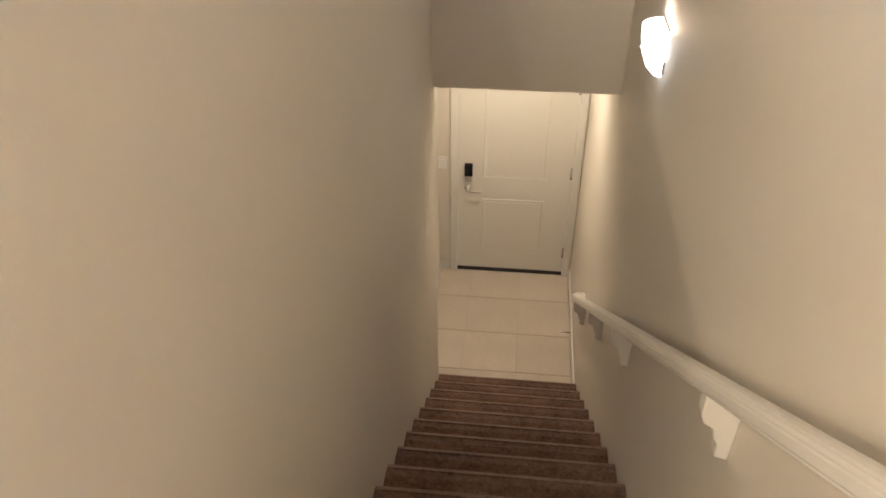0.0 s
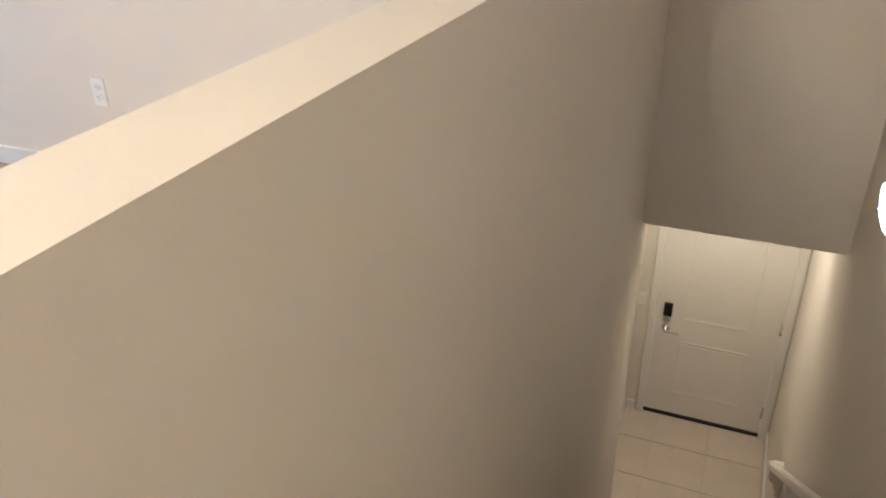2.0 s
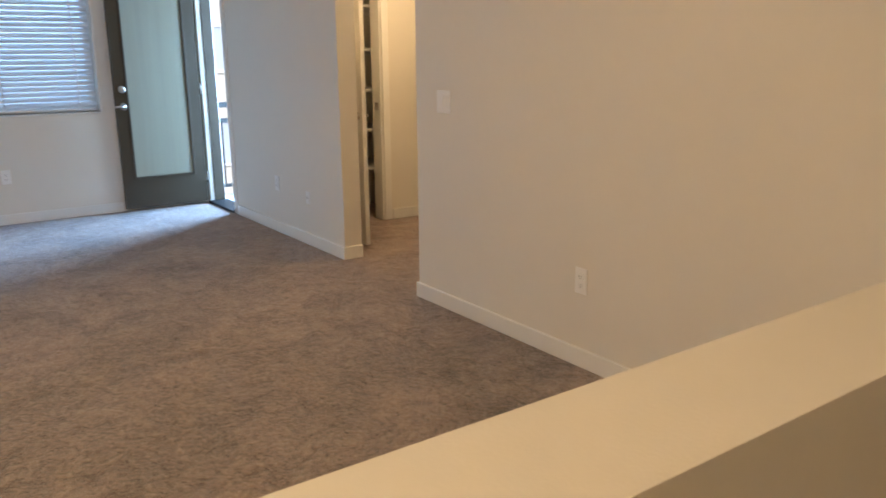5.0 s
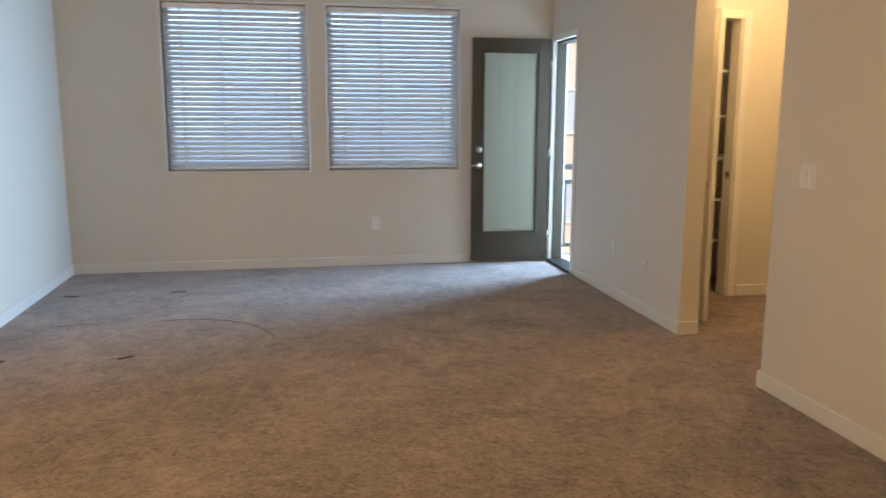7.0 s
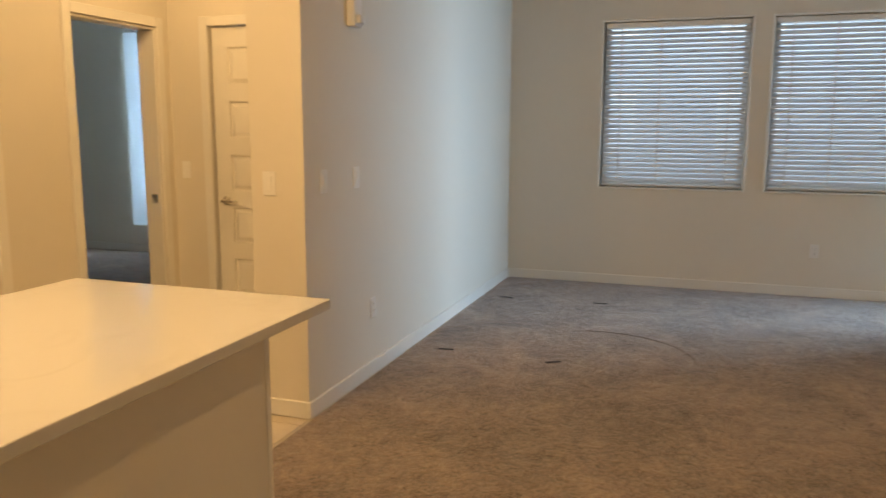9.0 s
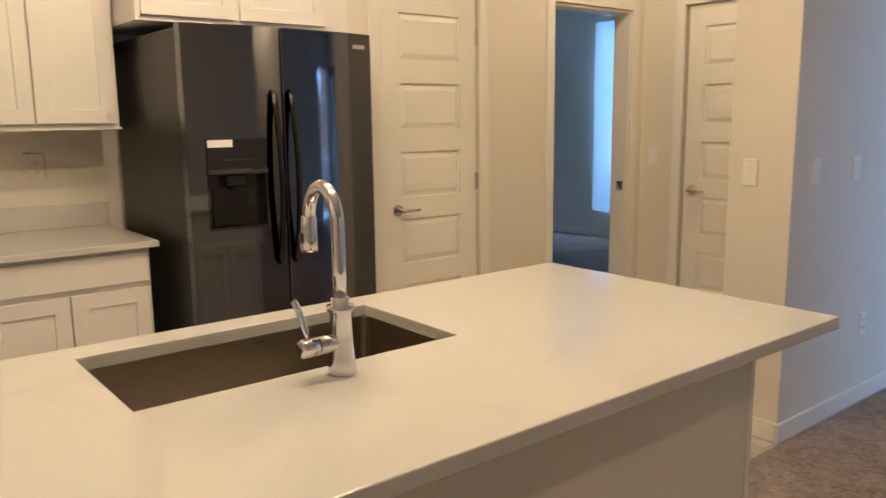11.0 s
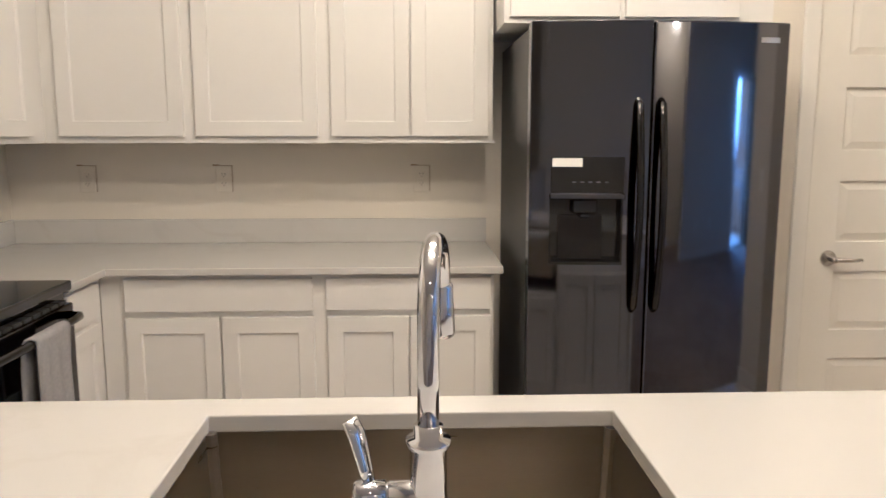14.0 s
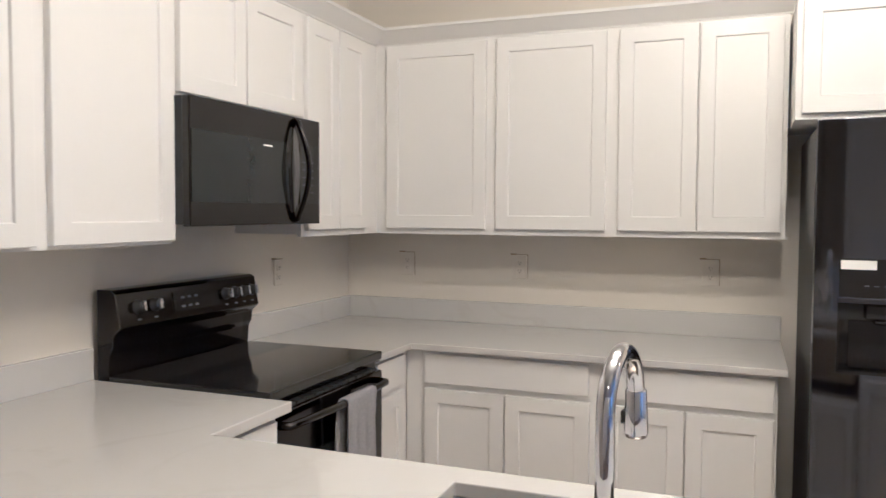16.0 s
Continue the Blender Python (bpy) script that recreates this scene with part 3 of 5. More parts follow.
def blind(y0, y1, z0, z1, tilt, count=31):
    bl = thing("horizontal_blind", (XW - 0.045, (y0 + y1) / 2, z0), "lowered white slatted blind hanging in the window recess", "blind", "window blinds")
    xc = XW - 0.045
    part("headrail", box(xc - 0.03, xc + 0.032, y0 + 0.006, y1 - 0.006, z1 - 0.05, z1 - 0.004, bevel=0.004), PLATE, bl)
    pitch = (z1 - 0.06 - (z0 + 0.045)) / count
    w = 0.025
    bm0 = bmesh.new()
    prof = [(-w, 0.0), (-w * 0.5, 0.0035), (0.0, 0.0048), (w * 0.5, 0.0035), (w, 0.0), (w, -0.0025), (0.0, 0.0022), (-w, -0.0025)]
    vs = [[bm0.verts.new((px, yy, pz)) for px, pz in prof] for yy in (y0 + 0.003, y1 - 0.003)]
    for k in range(len(prof)):
        bm0.faces.new((vs[0][k], vs[0][(k + 1) % 8], vs[1][(k + 1) % 8], vs[1][k]))
    bm0.faces.new(vs[0]), bm0.faces.new(vs[1])
    bmesh.ops.recalc_face_normals(bm0, faces=bm0.faces)
    xf(bm0, Matrix.Translation((0, -(y0 + y1) / 2, 0)) @ pose(0, 0, 0, 0, tilt, 0))
    me = bpy.data.meshes.new("slat")
    bm0.to_mesh(me)
    bm0.free()
    me.materials.append(SLAT)
    rng = random.Random(int(y1 * 100))
    for i in range(count):
        s = new("slat", me)
        s.parent = bl
        s.matrix_basis = pose(0, 0, 0.045 + pitch * (i + 0.5), rng.uniform(-0.03, 0.03), rng.uniform(-0.5, 0.5), 0)
    part("bottom_rail", box(xc - 0.026, xc + 0.026, y0 + 0.01, y1 - 0.01, z0 + 0.006, z0 + 0.03, bevel=0.004), PLATE, bl)
    for f in (0.12, 0.40, 0.88):
        yy = y0 + (y1 - y0) * f
        part("ladder_cord", boxes((xc + 0.0265, xc + 0.0285, yy - 0.004, yy + 0.004, z0 + 0.02, z1 - 0.05), (xc - 0.0285, xc - 0.0265, yy - 0.004, yy + 0.004, z0 + 0.02, z1 - 0.05)), PLATE, bl)


window("window_1", -1.0, 0.205, 0.885, 2.315)
window("window_2", 0.385, 1.575, 0.885, 2.315)
blind(-0.995, 0.20, 0.887, 2.313, 47)
blind(0.39, 1.57, 0.887, 2.313, 47)
for k, (y0, y1) in enumerate(((-1.0, 0.205), (0.385, 1.575))):
    trim_set("trim_window_%d" % (k + 1), [(XW - 0.01, XW + 0.012, y0 - 0.02, y1 + 0.02, 2.315, 2.335), (XW - 0.09, XW + 0.012, y0 - 0.012, y1 + 0.012, 0.868, 0.885),
             (XW - 0.09, XW + 0.012, y0 - 0.02, y0, 0.885, 2.315), (XW - 0.09, XW + 0.012, y1, y1 + 0.02, 0.885, 2.315)], "white painted window edge trim")

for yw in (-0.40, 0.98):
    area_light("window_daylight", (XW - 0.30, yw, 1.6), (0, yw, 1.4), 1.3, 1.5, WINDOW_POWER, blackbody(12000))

# bedroom window with vertical blinds
bw = window("window_3", -6.18, -4.6, 0.32, 2.47)
vb = thing("vertical_blind", (XW + 0.03, -5.4, 0.33), "closed white vertical blind lit by daylight", "blind")
part("headrail", box(XW + 0.005, XW + 0.055, -6.15, -4.62, 2.40, 2.46, bevel=0.004), PLATE, vb)
for i in range(18):
    yy = -6.11 + i * 0.085
    part("vane", xf(box(-0.0012, 0.0012, -0.048, 0.048, 0.31, 2.40), pose(XW + 0.03, yy, 0, 0, 0, 18)), SHEER, vb)
area_light("bedroom_daylight", (XW - 0.30, -5.4, 1.5), (0, -5.4, 1.2), 1.6, 2.0, 165.0, blackbody(9000))

# ---- balcony door, balcony, outside ----
trim_set("trim_balcony_door", [(-4.098, -4.065, YNW - 0.012, YNW + T, 0, 2.045), (-3.462, -3.395, YNW - 0.012, YNW + T, 0, 2.10), (-4.098, -3.462, YNW - 0.012, YNW + T, 2.045, 2.10)], "white painted doorway casing")
structure("door_frame", boxes((-4.065, -4.048, YNW + 0.03, YNW + T - 0.01, 0.022, 2.045), (-3.482, -3.462, YNW + 0.03, YNW + T - 0.01, 0.022, 2.045), (-4.048, -3.482, YNW + 0.03, YNW + T - 0.01, 2.027, 2.045)), BRONZE, "dark bronze balcony door frame", "door frame")
structure("threshold", box(-4.065, -3.462, YNW - 0.03, YNW + T + 0.02, 0.0, 0.022, bevel=0.004), IRON, "dark metal balcony threshold", "threshold")
bd = thing("balcony_door", (-4.08, 2.42, 0.02), "open dark bronze balcony door with a tall glass pane", "door")
x0, x1, y0, y1, z0, z1 = -4.105, -4.06, 1.69, 2.42, 0.025, 2.068
gy0, gy1, gz0, gz1 = 1.80, 2.305, 0.30, 1.935
part("leaf", boxes((x0, x1, y0, gy0, z0, z1), (x0, x1, gy1, y1, z0, z1), (x0, x1, gy0, gy1, z0, gz0), (x0, x1, gy0, gy1, gz1, z1)), BRONZE, bd)
part("glazing_bead", boxes((x1, x1 + 0.008, gy0 - 0.018, gy0, gz0 - 0.018, gz1 + 0.018), (x1, x1 + 0.008, gy1, gy1 + 0.018, gz0 - 0.018, gz1 + 0.018),
     (x1, x1 + 0.008, gy0, gy1, gz0 - 0.018, gz0), (x1, x1 + 0.008, gy0, gy1, gz1, gz1 + 0.018), bevel=0.002), BRONZE, bd)
gl = part("glass", box(-4.086, -4.078, gy0, gy1, gz0, gz1), DOORGLASS, bd, "pale opaque pane with painted reflection streaks")
gl.visible_shadow = False
part("deadbolt", lathe(bmesh.new(), [(0, 0.02), (0.02, 0.02), (0.028, 0.012), (0.03, 0.0)], pose(x1, 1.752, 1.063, 0, 90), n=18), NICKEL, bd)
hd = part("handle", tube(bmesh.new(), [(x1 + 0.05, 1.752, 0.918), (x1 + 0.052, 1.71, 0.92), (x1 + 0.05, 1.67, 0.918)], 0.009), NICKEL, bd, "brushed nickel lever handle")
part("rose", lathe(bmesh.new(), [(0, 0.055), (0.011, 0.055), (0.011, 0.012), (0.028, 0.008), (0.03, 0.0)], pose(x1, 1.752, 0.918, 0, 90), n=18), NICKEL, hd)
for z in (0.25, 1.05, 1.85):
    part("hinge", tube(bmesh.new(), [(-4.062, 2.428, z - 0.05), (-4.062, 2.428, z + 0.05)], 0.008), NICKEL, bd)

structure("balcony_floor", box(-4.6, -3.2, YNW + T, 4.25, -0.2, -0.03), CONCRETE, "pale concrete balcony floor", "balcony")
structure("balcony_wall", boxes((-3.26, -3.205, YNW + T, 4.2, -0.03, 2.75)), STUCCO, "pale stucco balcony side wall", "wall")
rl = thing("balcony_railing", (-4.5, 3.4, -0.03), "dark metal balcony railing with thin balusters", "railing")
part("top_rail", boxes((-4.53, -4.47, 2.60, 4.2, 0.845, 0.895), (-4.47, -3.26, 4.14, 4.2, 0.845, 0.895)), IRON, rl)
part("middle_rail", boxes((-4.52, -4.48, 2.60, 4.2, 0.70, 0.74), (-4.48, -3.26, 4.15, 4.19, 0.70, 0.74)), IRON, rl)
part("bottom_rail", boxes((-4.515, -4.485, 2.60, 4.2, 0.06, 0.09), (-4.485, -3.26, 4.155, 4.185, 0.06, 0.09)), IRON, rl)
for i in range(14):
    yy = 2.64 + i * 0.115
    part("baluster", box(-4.507, -4.493, yy - 0.007, yy + 0.007, -0.03 if i in (0, 13) else 0.08, 0.71), IRON, rl)
area_light("doorway_daylight", (-4.15, YNW + 1.35, 1.25), (-2.35, YS, 0.75), 0.7, 1.8, 300.0, blackbody(12000))

structure("ground", box(-400, 400, -400, 400, -3.6, -3.3), GROUND, "grey paved ground outside", "ground")
def apartment(x, y0, y1, h, paint, label):
    a = thing("apartment_building", (x, (y0 + y1) / 2, -3.3), label, "building")
    part("wall", box(x - 8, x, y0, y1, -3.3, h), paint, a)
    part("roof", box(x - 8.3, x + 0.3, y0 - 0.3, y1 + 0.3, h, h + 0.35), CONCRETE, a)
    for lv in range(3):
        yy = y0 + 1.6
        while yy < y1 - 2:
            wv = part("window", boxes((x, x + 0.06, yy, yy + 1.5, -2.2 + lv * 3.0, -2.12 + lv * 3.0), (x, x + 0.06, yy, yy + 1.5, -0.78 + lv * 3.0, -0.7 + lv * 3.0),
                      (x, x + 0.06, yy, yy + 0.08, -2.12 + lv * 3.0, -0.78 + lv * 3.0), (x, x + 0.06, yy + 1.42, yy + 1.5, -2.12 + lv * 3.0, -0.78 + lv * 3.0)), TRIM, a)
            part("pane", box(x + 0.004, x + 0.02, yy + 0.08, yy + 1.42, -2.12 + lv * 3.0, -0.78 + lv * 3.0), FARPANE, wv)
            yy += 3.6
apartment(-19, -16, 5.0, 6.5, REDSTUCCO, "red-brown stucco apartment block across the yard")
apartment(-22, 6.5, 26, 6.5, STUCCO, "pale stucco apartment block across the yard")

# ---- interior doors ----
def panel_leaf(w, h, t=0.035, rows=5, stile=0.115, rail=0.112, mid=None):
    """A moulded door: frame, sunk panels with raised fields; front at y = 0, hinge side at x = 0."""
    bm = bmesh.new()
    bx(bm, 0, stile, 0, t, 0, h), bx(bm, w - stile, w, 0, t, 0, h)
    top, bot = 0.125, 0.28
    ph = (h - top - bot - rail * (rows - 1)) / rows
    z = bot
    bx(bm, stile, w - stile, 0, t, 0, bot)
    for i in range(rows):
        a, c, z1 = stile, w - stile, z + ph
        bx(bm, a, c, 0.0135, t - 0.0135, z, z1)
        for s in (0, 1):
            y_in, y_out = (0.0135, 0.003) if s == 0 else (t - 0.0135, t - 0.003)
            e0, e1 = 0.006, 0.034
            lo = [bm.verts.new((xx, y_in, zz)) for xx, zz in ((a + e0, z + e0), (c - e0, z + e0), (c - e0, z1 - e0), (a + e0, z1 - e0))]
            hi = [bm.verts.new((xx, y_out, zz)) for xx, zz in ((a + e1, z + e1), (c - e1, z + e1), (c - e1, z1 - e1), (a + e1, z1 - e1))]
            bm.faces.new(hi)
            for k in range(4):
                bm.faces.new((lo[k], lo[(k + 1) % 4], hi[(k + 1) % 4], hi[k]))
        bx(bm, stile, w - stile, 0, t, z1, z1 + (rail if i < rows - 1 else top))
        z = z1 + rail
    bmesh.ops.recalc_face_normals(bm, faces=bm.faces)
    return bm


def lever(m, mat, parent, side=1):
    """A lever handle on a rose; m puts the rose's centre on the leaf with -y outwards."""
    hh = part("handle", xf(tube(bmesh.new(), [(0, -0.05, 0), (0.02 * side, -0.053, 0), (0.06 * side, -0.05, -0.002), (0.11 * side, -0.046, -0.001)], [0.010, 0.0095, 0.008, 0.007], 10), m), mat, parent, "brushed nickel lever handle")
    part("rose", xf(lathe(bmesh.new(), [(0, 0.056), (0.011, 0.056), (0.012, 0.016), (0.029, 0.008), (0.031, 0.0)], pose(0, 0, 0, 90), n=18), m), mat, hh)


def door(name, m, w, h, label, handle_at, handles=((1, 0),), hinge_x=None):
    d = thing(name, m.translation, label, "door")
    part("leaf", xf(panel_leaf(w, h), m), DOORP, d)
    for side, back in handles:
        mm = m @ (pose(handle_at, 0, 0.92 - 0.012) if not back else pose(handle_at, 0.035, 0.92 - 0.012, 0, 0, 180))
        lever(mm, NICKEL, d, side if not back else -side)
    if hinge_x is not None:
        for z in (0.25, 1.03, 1.80):
            part("hinge", xf(boxes((hinge_x - 0.012, hinge_x + 0.012, -0.006, 0.012, z - 0.045, z + 0.045), bevel=0.003), m), NICKEL, d)
    return d


# pantry door faces north: local -y is world +y, so turn by 180 degrees
door("pantry_door", pose(0.615, YP - 0.012, 0.012, 0, 0, 180), 0.626, 2.02, "closed white five-panel pantry door with nickel lever", 0.09, handles=((1, 0),), hinge_x=0.628)
# hall closet door faces east: local -y is world +x
door("closet_door", pose(-1.462, -3.17, 0.012, 0, 0, 90), 0.73, 2.03, "closed white five-panel hall closet door", 0.065, handles=((1, 0),), hinge_x=0.735)
# linen closet door stands open, seen along its edge
door("linen_closet_door", pose(-2.405, 2.665, 0.015, 0, 0, 6.0), 0.73, 2.03, "open white panel door of a shelved closet", 0.67, handles=((-1, 0), (-1, 1)), hinge_x=0.0)
c = 0.062
trim_set("trim_pantry", [(0.625, 0.625 + c, YP, YP + 0.016, 0, 2.045 + c), (-0.021 - c, -0.021, YP, YP + 0.016, 0, 2.045 + c), (-0.021, 0.625, YP, YP + 0.016, 2.045, 2.045 + c),
         (-0.021, 0.625, YP - 0.10, YP, 2.034, 2.0445)])
trim_set("trim_bedroom", [(-0.60, -0.60 + c, YP, YP + 0.016, 0, 2.04 + c), (-1.32 - c, -1.32, YP, YP + 0.016, 0, 2.04 + c), (-1.32, -0.60, YP, YP + 0.016, 2.04, 2.04 + c),
         (-0.618, -0.60, YP - T, YP, 0, 2.04), (-1.32, -1.302, YP - T, YP, 0, 2.04), (-1.302, -0.618, YP - T, YP, 2.022, 2.04)])
trim_set("trim_hall_closet", [(-1.45, -1.434, -3.19 - c, -3.19, 0, 2.05 + c), (-1.45, -1.434, -2.42, -2.42 + c, 0, 2.05 + c), (-1.45, -1.434, -3.19, -2.42, 2.05, 2.05 + c)])
trim_set("trim_linen_closet", [(-2.40, -2.384, 3.335, 3.335 + c, 0, 2.075 + c), (-2.40, -2.384, 2.64 - c + 0.01, 2.64, 0, 2.075 + c), (-2.40, -2.384, 2.64, 3.335, 2.075, 2.075 + c),
         (-2.53, -2.40, 3.32, 3.335, 0, 2.075), (-2.53, -2.40, 2.64, 2.655, 0, 2.075)])
sp = thing("strike_plate", (-1.30, YP - 0.05, 0.93), "small nickel strike plate on the door jamb", "strike plate")
part("plate", box(-1.302, -1.299, YP - 0.075, YP - 0.03, 0.90, 0.96), NICKEL, sp)
sp2 = thing("strike_plate", (-2.46, 3.32, 0.93), "small nickel strike plate on the closet jamb", "strike plate")
part("plate", box(-2.485, -2.435, 3.317, 3.32, 0.90, 0.96), NICKEL, sp2)
for z in (0.42, 0.74, 1.06, 1.38, 1.72):
    sh = thing("closet_shelf", (-2.82, 3.15, z), "white painted closet shelf board", "shelf", "closet shelves")
    part("board", box(-3.1, -2.56, 2.63, 3.68, z - 0.018, z, bevel=0.002), SHELF, sh)
    part("cleat", boxes((-3.1, -2.56, 3.662, 3.68, z - 0.055, z - 0.018), (-3.1, -3.082, 2.63, 3.662, z - 0.055, z - 0.018)), SHELF, sh)

# ---- switches and outlets ----
def plate_thing(kind, m, gangs=1, label="", group="", plastic=None):
    plastic = plastic or PLATE
    w = 0.07 + 0.046 * (gangs - 1)
    s = thing(kind, (0, 0, 0), label, "switch" if kind == "light_switch" else "outlet", group)
    part("plate", xf(box(-w / 2, w / 2, -0.006, 0.0, -0.0575, 0.0575, bevel=0.0025), Matrix()), plastic, s)
    for g in range(gangs):
        cx = (g - (gangs - 1) / 2) * 0.046
        if kind == "light_switch":
            part("rocker", prism([(-0.006, -0.033), (-0.0075, -0.033), (-0.0115, 0.033), (-0.006, 0.033)], "x", cx - 0.0165, cx + 0.0165), plastic, s)
        else:
            for dz in (0.0195, -0.0195):
                r = part("receptacle", box(cx - 0.017, cx + 0.017, -0.0085, -0.006, dz - 0.014, dz + 0.014, bevel=0.002), plastic, s)
                part("slot", boxes((cx - 0.0075, cx - 0.0055, -0.0092, -0.0085, dz - 0.002, dz + 0.007), (cx + 0.0055, cx + 0.0075, -0.0092, -0.0085, dz - 0.002, dz + 0.006),
                     (cx - 0.002, cx + 0.002, -0.0092, -0.0085, dz - 0.010, dz - 0.006)), SLOT, r)
    s.matrix_basis = m
    return s


NORTH, SOUTH, EAST, WEST = 0, 180, 90, -90   # turn for a plate whose wall lies to that side; local -y looks into the room
out = plate_thing("wall_outlet", pose(0.772, YNE, 0.388), label="white duplex outlet low on the wall", group="wall outlets")
for m in (pose(-1.003, YS, 0.392, 0, 0, 180), pose(XW, 0.80, 0.39, 0, 0, 90), pose(-2.524, YNW, 0.384)):
    copy_thing(out, m)
tv = thing("cable_outlet", (-1.99, YNW, 0.346), "small white cable plate with centre jack", "outlet")
part("plate", box(-2.02, -1.96, YNW - 0.005, YNW, 0.30, 0.39, bevel=0.002), PLATE, tv)
part("jack", lathe(bmesh.new(), [(0.006, 0), (0.006, 0.012), (0, 0.012)], pose(-1.99, YNW - 0.004, 0.346, 90), n=10), NICKEL, tv)
kout = plate_thing("counter_outlet", pose(2.072, YK, 1.195, 0, 0, 180), label="almond duplex outlet above the worktop", group="counter outlets", plastic=ALMOND)
part("box_gap", boxes((-0.046, -0.018, -0.003, -0.0005, 0.0575, 0.0635), (-0.018, 0.0382, -0.002, -0.0005, 0.0575, 0.0600), (0.035, 0.0382, -0.002, -0.0005, -0.056, 0.0575)), TANGAP, kout, "unpainted brown edge round the plate")
for m in (pose(2.935, YK, 1.195, 0, 0, 180), pose(3.52, YK, 1.195, 0, 0, 180), pose(XE, -3.42, 1.185, 0, 0, -90)):
    copy_thing(kout, m)
plate_thing("light_switch", pose(-0.235, YNE, 1.10), 2, "white two-gang rocker switch plate")
plate_thing("light_switch", pose(-0.436, YS, 1.147, 0, 0, 180), 1, "white single rocker switch plate", "living room switches")
plate_thing("light_switch", pose(-0.808, YS, 1.145, 0, 0, 180), 1, "white single rocker switch plate", "living room switches")
plate_thing("light_switch", pose(-0.248, -2.025, 1.145, 0, 0, 90), 1, "white single rocker switch plate by the hall corner")
plate_thing("light_switch", pose(-1.45, -3.40, 1.12, 0, 0, 90), 1, "white single rocker switch plate beside the bedroom door")
plate_thing("light_switch", pose(2.59, YF, ZF + 1.10), 1, "white single rocker switch plate beside the front door")
al = thing("alarm_strobe", (-0.77, YS, 2.0), "small white wall alarm with clear strobe lens", "alarm")
part("body", box(-0.82, -0.72, YS, YS + 0.045, 1.915, 2.06, bevel=0.008, seg=2), PLATE, al)
part("lens", box(-0.80, -0.74, YS + 0.045, YS + 0.07, 1.93, 1.975, bevel=0.008, seg=2), PLATE, al)
for x, y, a, l in ((-3.264, -0.844, 10, 0.11), (-3.233, -1.62, -6, 0.11), (-1.563, -0.894, 35, 0.10), (-1.604, -1.60, 8, 0.10)):
    mk = tagged(part("carpet_mark", xf(box(-0.012, 0.012, -l / 2, l / 2, 0.0, 0.0035, bevel=0.0015), pose(x, y, 0.0, 0, 0, a)), STAIN), "thin dark dent mark in the carpet", "mark", "carpet marks")

# curved crease pressed into the pile where something heavy stood
crease = [(-1.75 + 0.63 * math.cos(a), -0.70 + 0.63 * math.sin(a), 0.001) for a in (radians(192 - 100 * k / 24) for k in range(25))]
tagged(part("carpet_crease", tube(bmesh.new(), crease, [0.0006] + [0.0022] * 23 + [0.0006], 6), CREASE), "curved dark crease in the carpet pile", "mark", "carpet marks")

# ---- kitchen cabinets ----
def shaker(w, h, t=0.02, frame_w=0.058, sunk=0.009):
    """A shaker door: flat frame round a sunk panel; front at y = 0 (looking to -y), from x = 0 to w."""
    bm = bmesh.new()
    f = min(frame_w, w * 0.28)
    def ring(dx, y):
        return [bm.verts.new(p) for p in ((dx, y, dx), (w - dx, y, dx), (w - dx, y, h - dx), (dx, y, h - dx))]
    loops = [ring(0.0, t), ring(0.0, 0.002), ring(0.002, 0.0), ring(f - 0.0015, 0.0), ring(f, 0.0015), ring(f + 0.002, sunk)]
    bm.faces.new(loops[0]), bm.faces.new(loops[-1])
    for a, c_ in zip(loops, loops[1:]):
        for k in range(4):
            bm.faces.new((a[k], a[(k + 1) % 4], c_[(k + 1) % 4], c_[k]))
    bmesh.ops.recalc_face_normals(bm, faces=bm.faces)
    return bm


def cabinet(name, m, w, h, depth, fronts, label, group, toe=0.0, kick=True):
    """A cabinet box with its fronts. m: bottom corner of the face frame, local -y looks into the room.
    fronts: (kind, x0, x1, z0, z1)."""
    cb = thing(name, m.translation, label, "cabinet", group)
    bm = boxes((0, w, 0.001, depth, toe, h))
    if toe:
        bx(bm, 0, w, 0.07, depth, 0, toe)
    part("body", xf(bm, m), CABP, cb)
    for kind, x0, x1, z0, z1 in fronts:
        mm = m @ pose(x0, -0.0205, z0)
        if kind == "door":
            part("door", xf(shaker(x1 - x0, z1 - z0), mm), CABP, cb)
        else:
            part("drawer_front", xf(box(0, x1 - x0, 0, 0.02, 0, z1 - z0, bevel=0.002), mm), CABP, cb)
    return cb


YU, XU = -3.78, 3.55      # face frames of the wall cabinets
UB, UT = 1.365, 2.222      # bottom and top
wl = "white shaker wall cabinet"
S = lambda x, z: pose(x, YU, z, 0, 0, 180)       # south wall: local x runs to world -x
cabinet("wall_cabinet", S(3.56, UB), 0.575, UT - UB, 0.30, [("door", 0.068, 0.550, 0.016, 0.845)], wl + " with a single door", "wall cabinets")
cabinet("wall_cabinet", S(2.985, UB), 0.527, UT - UB, 0.30, [("door", 0.022, 0.500, 0.016, 0.845)], wl + " with a single door", "wall cabinets")
cabinet("wall_cabinet", S(2.458, UB), 0.668, UT - UB, 0.30, [("door", 0.026, 0.336, 0.016, 0.845), ("door", 0.343, 0.650, 0.016, 0.845)], wl + " with two doors", "wall cabinets")
cabinet("fridge_cabinet", pose(1.78, -3.50, 1.785, 0, 0, 180), 0.98, UT - 1.785, 0.58, [("door", 0.02, 0.415, 0.02, 0.424), ("door", 0.435, 0.85, 0.02, 0.424)], "white shaker cabinet above the refrigerator", "wall cabinets")
EA = lambda y, z: pose(XU, y, z, 0, 0, -90)      # east wall: local x runs to world -y
